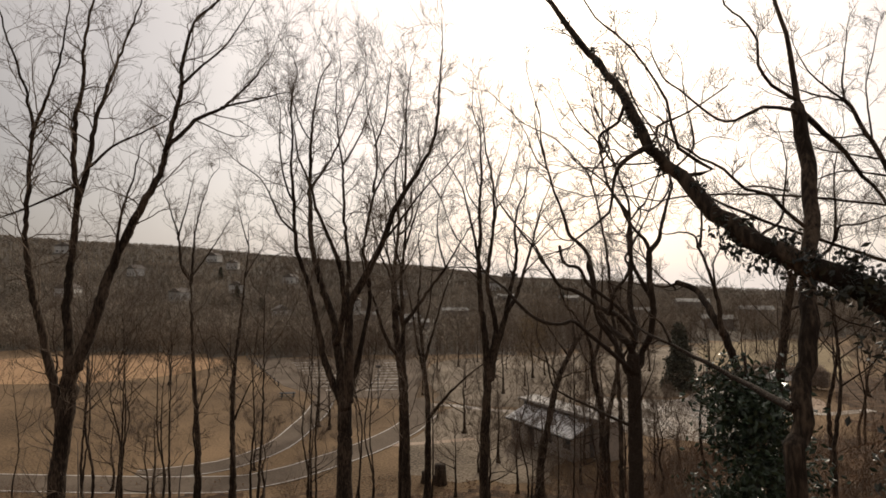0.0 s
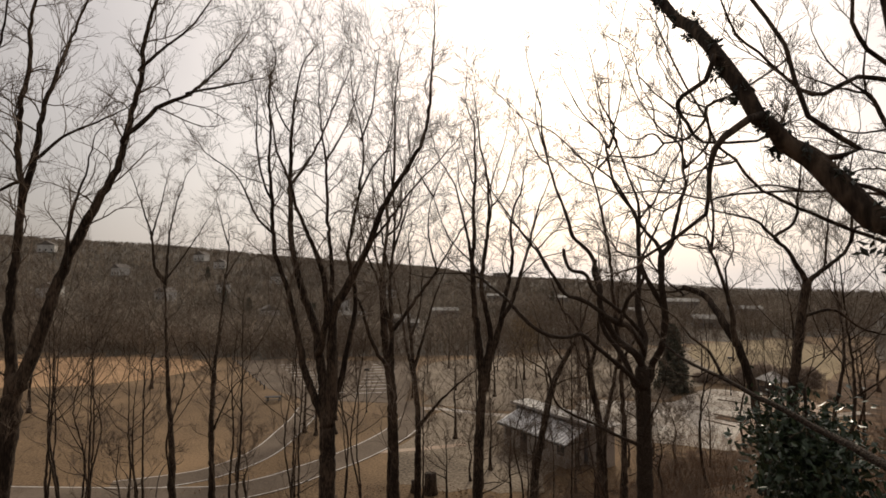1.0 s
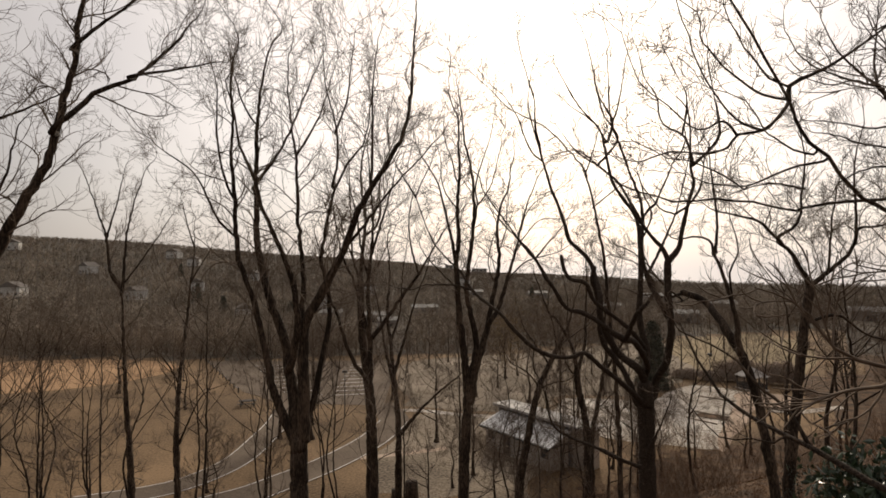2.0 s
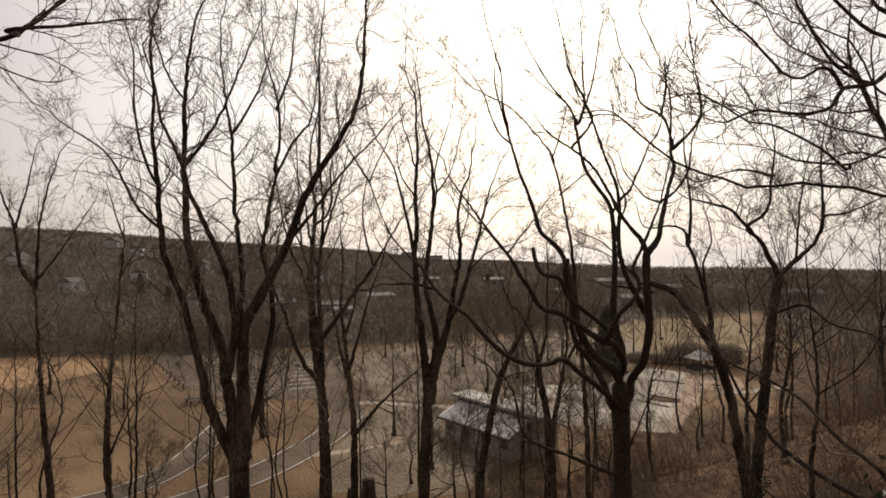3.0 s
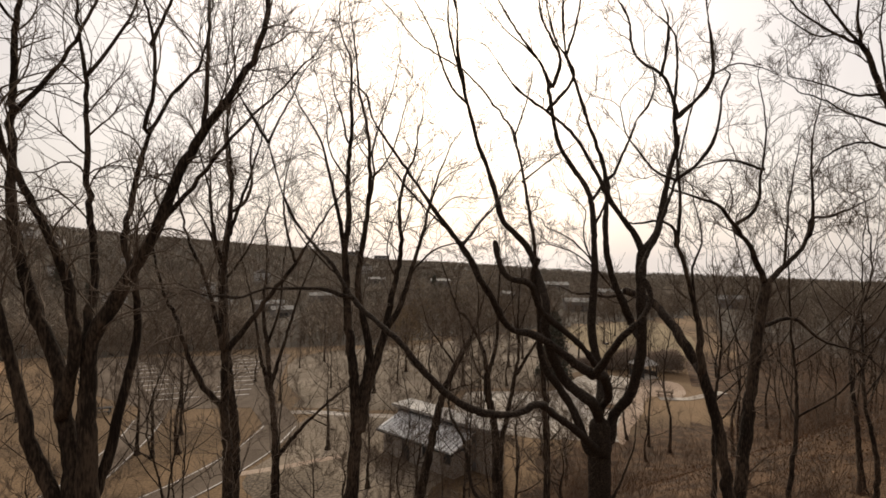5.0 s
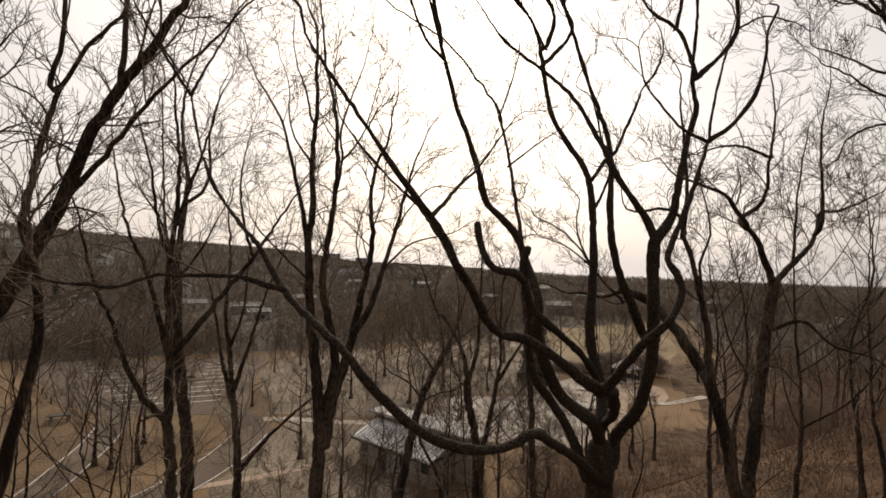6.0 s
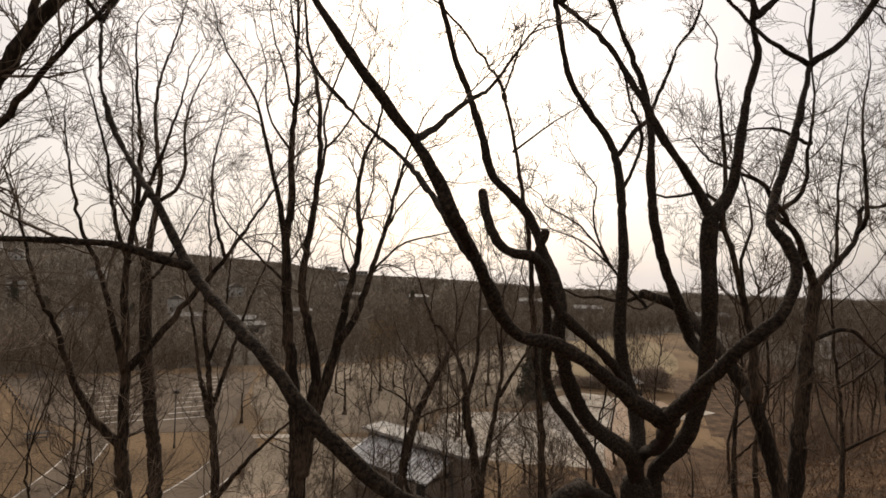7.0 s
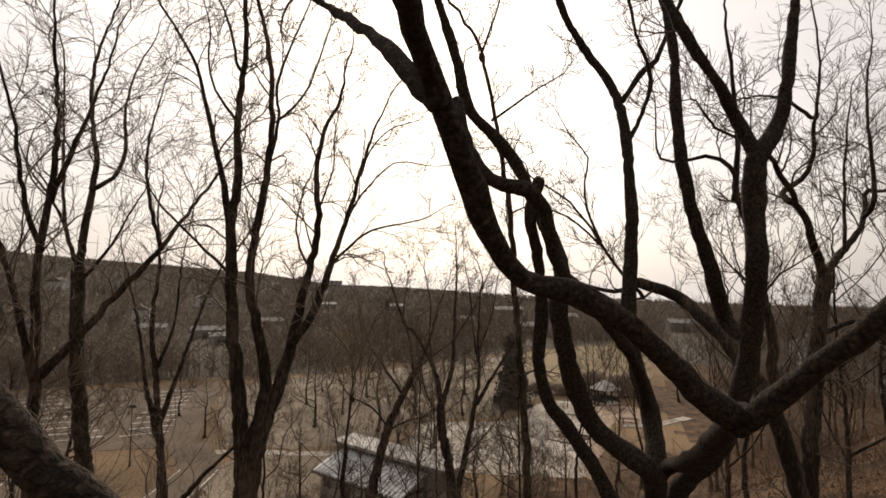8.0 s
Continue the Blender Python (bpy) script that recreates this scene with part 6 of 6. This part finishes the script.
part("leaves", leaves(pts, r, 0.11, 7, 0.3, 0.8), DEAD_LEAF, leafy_oak.ob, "sparse dull brown leaves")


# ---- far woods ----
def in_front(x, y, spots, deep):
    """True where a tree would hide one of these buildings from the park."""
    hid = np.zeros(len(x), bool)
    for bx, by, bw, *_ in spots:
        far = math.hypot(bx, by)
        ux, uy = bx / far, by / far
        along, across = x * ux + y * uy, x * uy - y * ux
        hid |= (along < far + 7) & (along > far - deep) & (np.abs(across) < bw * 0.5 + 2)
    return hid


def slivers(a, b, width, r):
    """Thin three-cornered shoots from a to b, as vertices."""
    d = b - a
    u = np.cross(d, r.normal(size=a.shape))
    u /= np.linalg.norm(u, axis=1)[:, None] + 1e-9
    u *= width[:, None]
    return np.stack([a - u, a + u, b], 1)


def woods(name, x, y, h, shoots, thick, mat, r, trunk):
    """A stand of bare trees as one mesh of shoots."""
    z = np.array([ground(p, q) for p, q in zip(x, y)])
    n = len(x)
    foot = np.stack([x, y, z], 1)
    head = foot + np.stack([r.normal(size=n) * 0.4, r.normal(size=n) * 0.3, h * 0.9], 1)
    made = [slivers(foot, head, thick * trunk, r)] if trunk else []
    for _ in range(shoots):
        s = r.uniform(0.08, 0.8, n)
        a = foot + (head - foot) * s[:, None]
        t = r.uniform(0, 2 * math.pi, n)
        run = h * 0.42 * r.uniform(0.35, 1.0, n) * (1.1 - 0.6 * s)
        made.append(slivers(a, a + np.stack([run * np.cos(t), run * np.sin(t), run * r.uniform(0.15, 1.15, n)], 1), thick, r))
    v = np.concatenate(made).reshape(-1, 3)
    me = bpy.data.meshes.new(name)
    m = len(v) // 3
    me.vertices.add(len(v))
    me.vertices.foreach_set("co", v.ravel())
    me.loops.add(len(v))
    me.loops.foreach_set("vertex_index", np.arange(len(v), dtype=np.int32))
    me.polygons.add(m)
    me.polygons.foreach_set("loop_start", np.arange(m, dtype=np.int32) * 3)
    me.update(calc_edges=True)
    me.materials.append(mat)
    return me


def far_woods():
    r = np.random.default_rng(7)
    az = np.radians(r.uniform(-58, 64, 46000))
    d = 112 + 545 * r.random(46000) ** 0.95
    x, y = d * np.sin(az), d * np.cos(az)
    keep = (y > np.array([far_edge(p) for p in x]) + 4 + 3 * r.normal(size=len(x))) | (x > 132) | (x < -140)
    keep &= (y > 60) & ~(in_front(x, y, BARNS, 46) & (r.random(len(x)) < 0.94)) & ~(in_front(x, y, HOUSES, 26) & (r.random(len(x)) < 0.8))
    x, y, d = x[keep], y[keep], d[keep]
    far = np.clip((d - 136) / 380, 0, 1)
    h = r.uniform(6.5, 10.5, len(x)) * (1 - 0.6 * far)
    return woods("far_woods", x, y, h, 13, 0.085 * (0.7 + d / 420), HAZED_TWIG, r, 1.1)


def wood_edge():
    """The darker, nearer trees and undergrowth along the far side of the lawn."""
    r = np.random.default_rng(17)
    x = r.uniform(-140, 128, 2600)
    y = np.array([far_edge(p) for p in x]) + 1 + 26 * r.random(2600) ** 1.5
    keep = ~(in_front(x, y, BARNS, 46) & (r.random(2600) < 0.6)) & (r.random(2600) < np.where(x > -10, 0.22, 0.7))
    x, y = x[keep], y[keep]
    h = np.where(r.random(len(x)) < 0.5, r.uniform(2.0, 4.0, len(x)), r.uniform(5.0, 9.0, len(x)))
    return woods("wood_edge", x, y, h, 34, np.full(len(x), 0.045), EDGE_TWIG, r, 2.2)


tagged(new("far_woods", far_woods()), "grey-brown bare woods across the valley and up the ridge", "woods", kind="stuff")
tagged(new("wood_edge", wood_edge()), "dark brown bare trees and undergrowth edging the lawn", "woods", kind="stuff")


# ---- hedges by the gazebo ----
HEDGE = material("hedge_leaf", (0.27, 0.21, 0.165), (0.46, 0.37, 0.295), 2.0, 0.8, 0.0, 20.0, spread=0.3)


def hedge(x, y, long, wide, h, turn, seed):
    ob = thing("hedge", x, y, ground(x, y), turn)
    r = np.random.default_rng(seed)
    tw = Twigs()
    for _ in range(60):
        a, b = r.uniform(-long / 2, long / 2), r.uniform(-wide / 2, wide / 2)
        tw.shoot([(a, b, -0.05), (a + r.normal() * 0.1, b, h * 0.5), (a + r.normal() * 0.2, b + r.normal() * 0.1, h * 0.9)], 0.03, 0.012)
    part("brushwood", tw.mesh("brushwood"), TWIG, ob)
    n = int(190 * long * wide * h ** 0.5 / 3)
    q = r.normal(size=(n, 3))
    q /= np.linalg.norm(q, axis=1)[:, None]
    q = np.sign(q) * np.abs(q) ** 0.6
    q *= r.uniform(0.55, 1.0, (n, 1)) * (1 + 0.18 * np.sin(q[:, :1] * 7 + seed) * np.cos(q[:, 1:2] * 6))
    pts = np.stack([q[:, 0] * long / 2, q[:, 1] * wide / 2, h * (0.1 + 0.9 * np.abs(q[:, 2]))], 1)
    part("leaves", leaves(pts, r, 0.22, 10, 0.16, 0.2), HEDGE, ob, "dense dull brown leaves")
    return tagged(ob, "dense dull brown hedge beside the gazebo", "hedge", group="hedges by the gazebo")


hedge(46.9, 86.6, 7.5, 2.2, 1.5, -32, 31)
hedge(54.6, 83.0, 12.5, 3.2, 3.4, -33, 32)


# ---- low timber rail along the parking lot ----
def rail_fence(x0, y0, x1, y1):
    ob = thing("fence", x0, y0, 0, math.degrees(math.atan2(y1 - y0, x1 - x0)))
    run = math.hypot(x1 - x0, y1 - y0)
    n = int(run / 3.0)
    for k in range(n + 1):
        part("post", boxed(run * k / n - 0.08, run * k / n + 0.08, -0.08, 0.08, -0.1, 0.75), DARK, ob)
    for k in range(n):
        part("rail", boxed(run * k / n + 0.081, run * (k + 1) / n - 0.081, -0.03, 0.03, 0.45, 0.62), WALL, ob)
    return tagged(ob, "low weathered timber rail fence along the parking lot", "fence")


rail_fence(-41.8, 111.0, -26.2, 83.2)


# ---- pale dead saplings on the lawn's edge ----
def dead_pole(x, y, pts, seed):
    ob = thing("dead_sapling", x, y, ground(x, y))
    p = spline(pts, 0.3)
    part("stem", mesh_of("stem", [sweep(p, np.linspace(0.06, 0.02, len(p)), 7)]), DEAD_WOOD, ob)
    return tagged(ob, "pale bent dead sapling at the edge of the lawn", "sapling", group="dead saplings")


DEAD_WOOD = material("dead_wood", (0.12, 0.10, 0.08), (0.26, 0.225, 0.19), 4.0, 0.9, 0.3, 25.0, (1, 1, 0.3))
dead_pole(-19.5, 39.0, [(0, 0, -0.1), (0.05, 0, 1.6), (0.25, 0.1, 3.0), (0.8, 0.2, 3.7), (1.5, 0.2, 3.5)], 1)
dead_pole(-25.5, 37.0, [(0, 0, -0.1), (-0.1, 0, 2.2), (-0.3, 0.1, 4.6)], 2)
dead_pole(-13.0, 38.0, [(0, 0, -0.1), (0.2, 0, 1.4), (0.3, 0.1, 2.9)], 3)


# ---- fallen leaves ----
def fallen_leaves():
    r = np.random.default_rng(44)
    x, y = r.uniform(-30, 42, 52000), r.uniform(14, 46, 52000)
    keep = r.random(52000) < np.clip(0.35 + 0.5 * np.sin(x * 0.9) * np.cos(y * 0.7) + 0.02 * x, 0.08, 1)
    pts = [(a, b, ground(a, b) + 0.03) for a, b in zip(x[keep], y[keep])]
    return leaves(pts, r, 0.17, 1, 0.02)


LEAF_LITTER = material("fallen_leaf", (0.12, 0.062, 0.03), (0.34, 0.2, 0.105), 3.0, 0.85, 0.0, 20.0, spread=0.45)
tagged(part("fallen_leaves", fallen_leaves(), LEAF_LITTER), "red-brown fallen leaves scattered over the slope", "leaves", kind="stuff")


# ---- cut stumps by the lawn ----
def stump(x, y, r0, h, seed):
    ob = thing("tree_stump", x, y, ground(x, y))
    g = np.random.default_rng(seed)
    part("trunk", mesh_of("stump", [sweep([(0, 0, -0.3), (0, 0, 0.15), (0.02, 0, h * 0.5), (0, 0.02, h)], [r0 * 1.4, r0 * 1.2, r0, r0 * 0.97], 14)]), BARK, ob)
    return tagged(ob, "dark sawn tree stump at the edge of the lawn", "tree stump", group="stumps by the lawn")


stump(-0.24, 44.5, 0.5, 1.6, 1)
stump(-1.5, 44.8, 0.33, 0.9, 2)
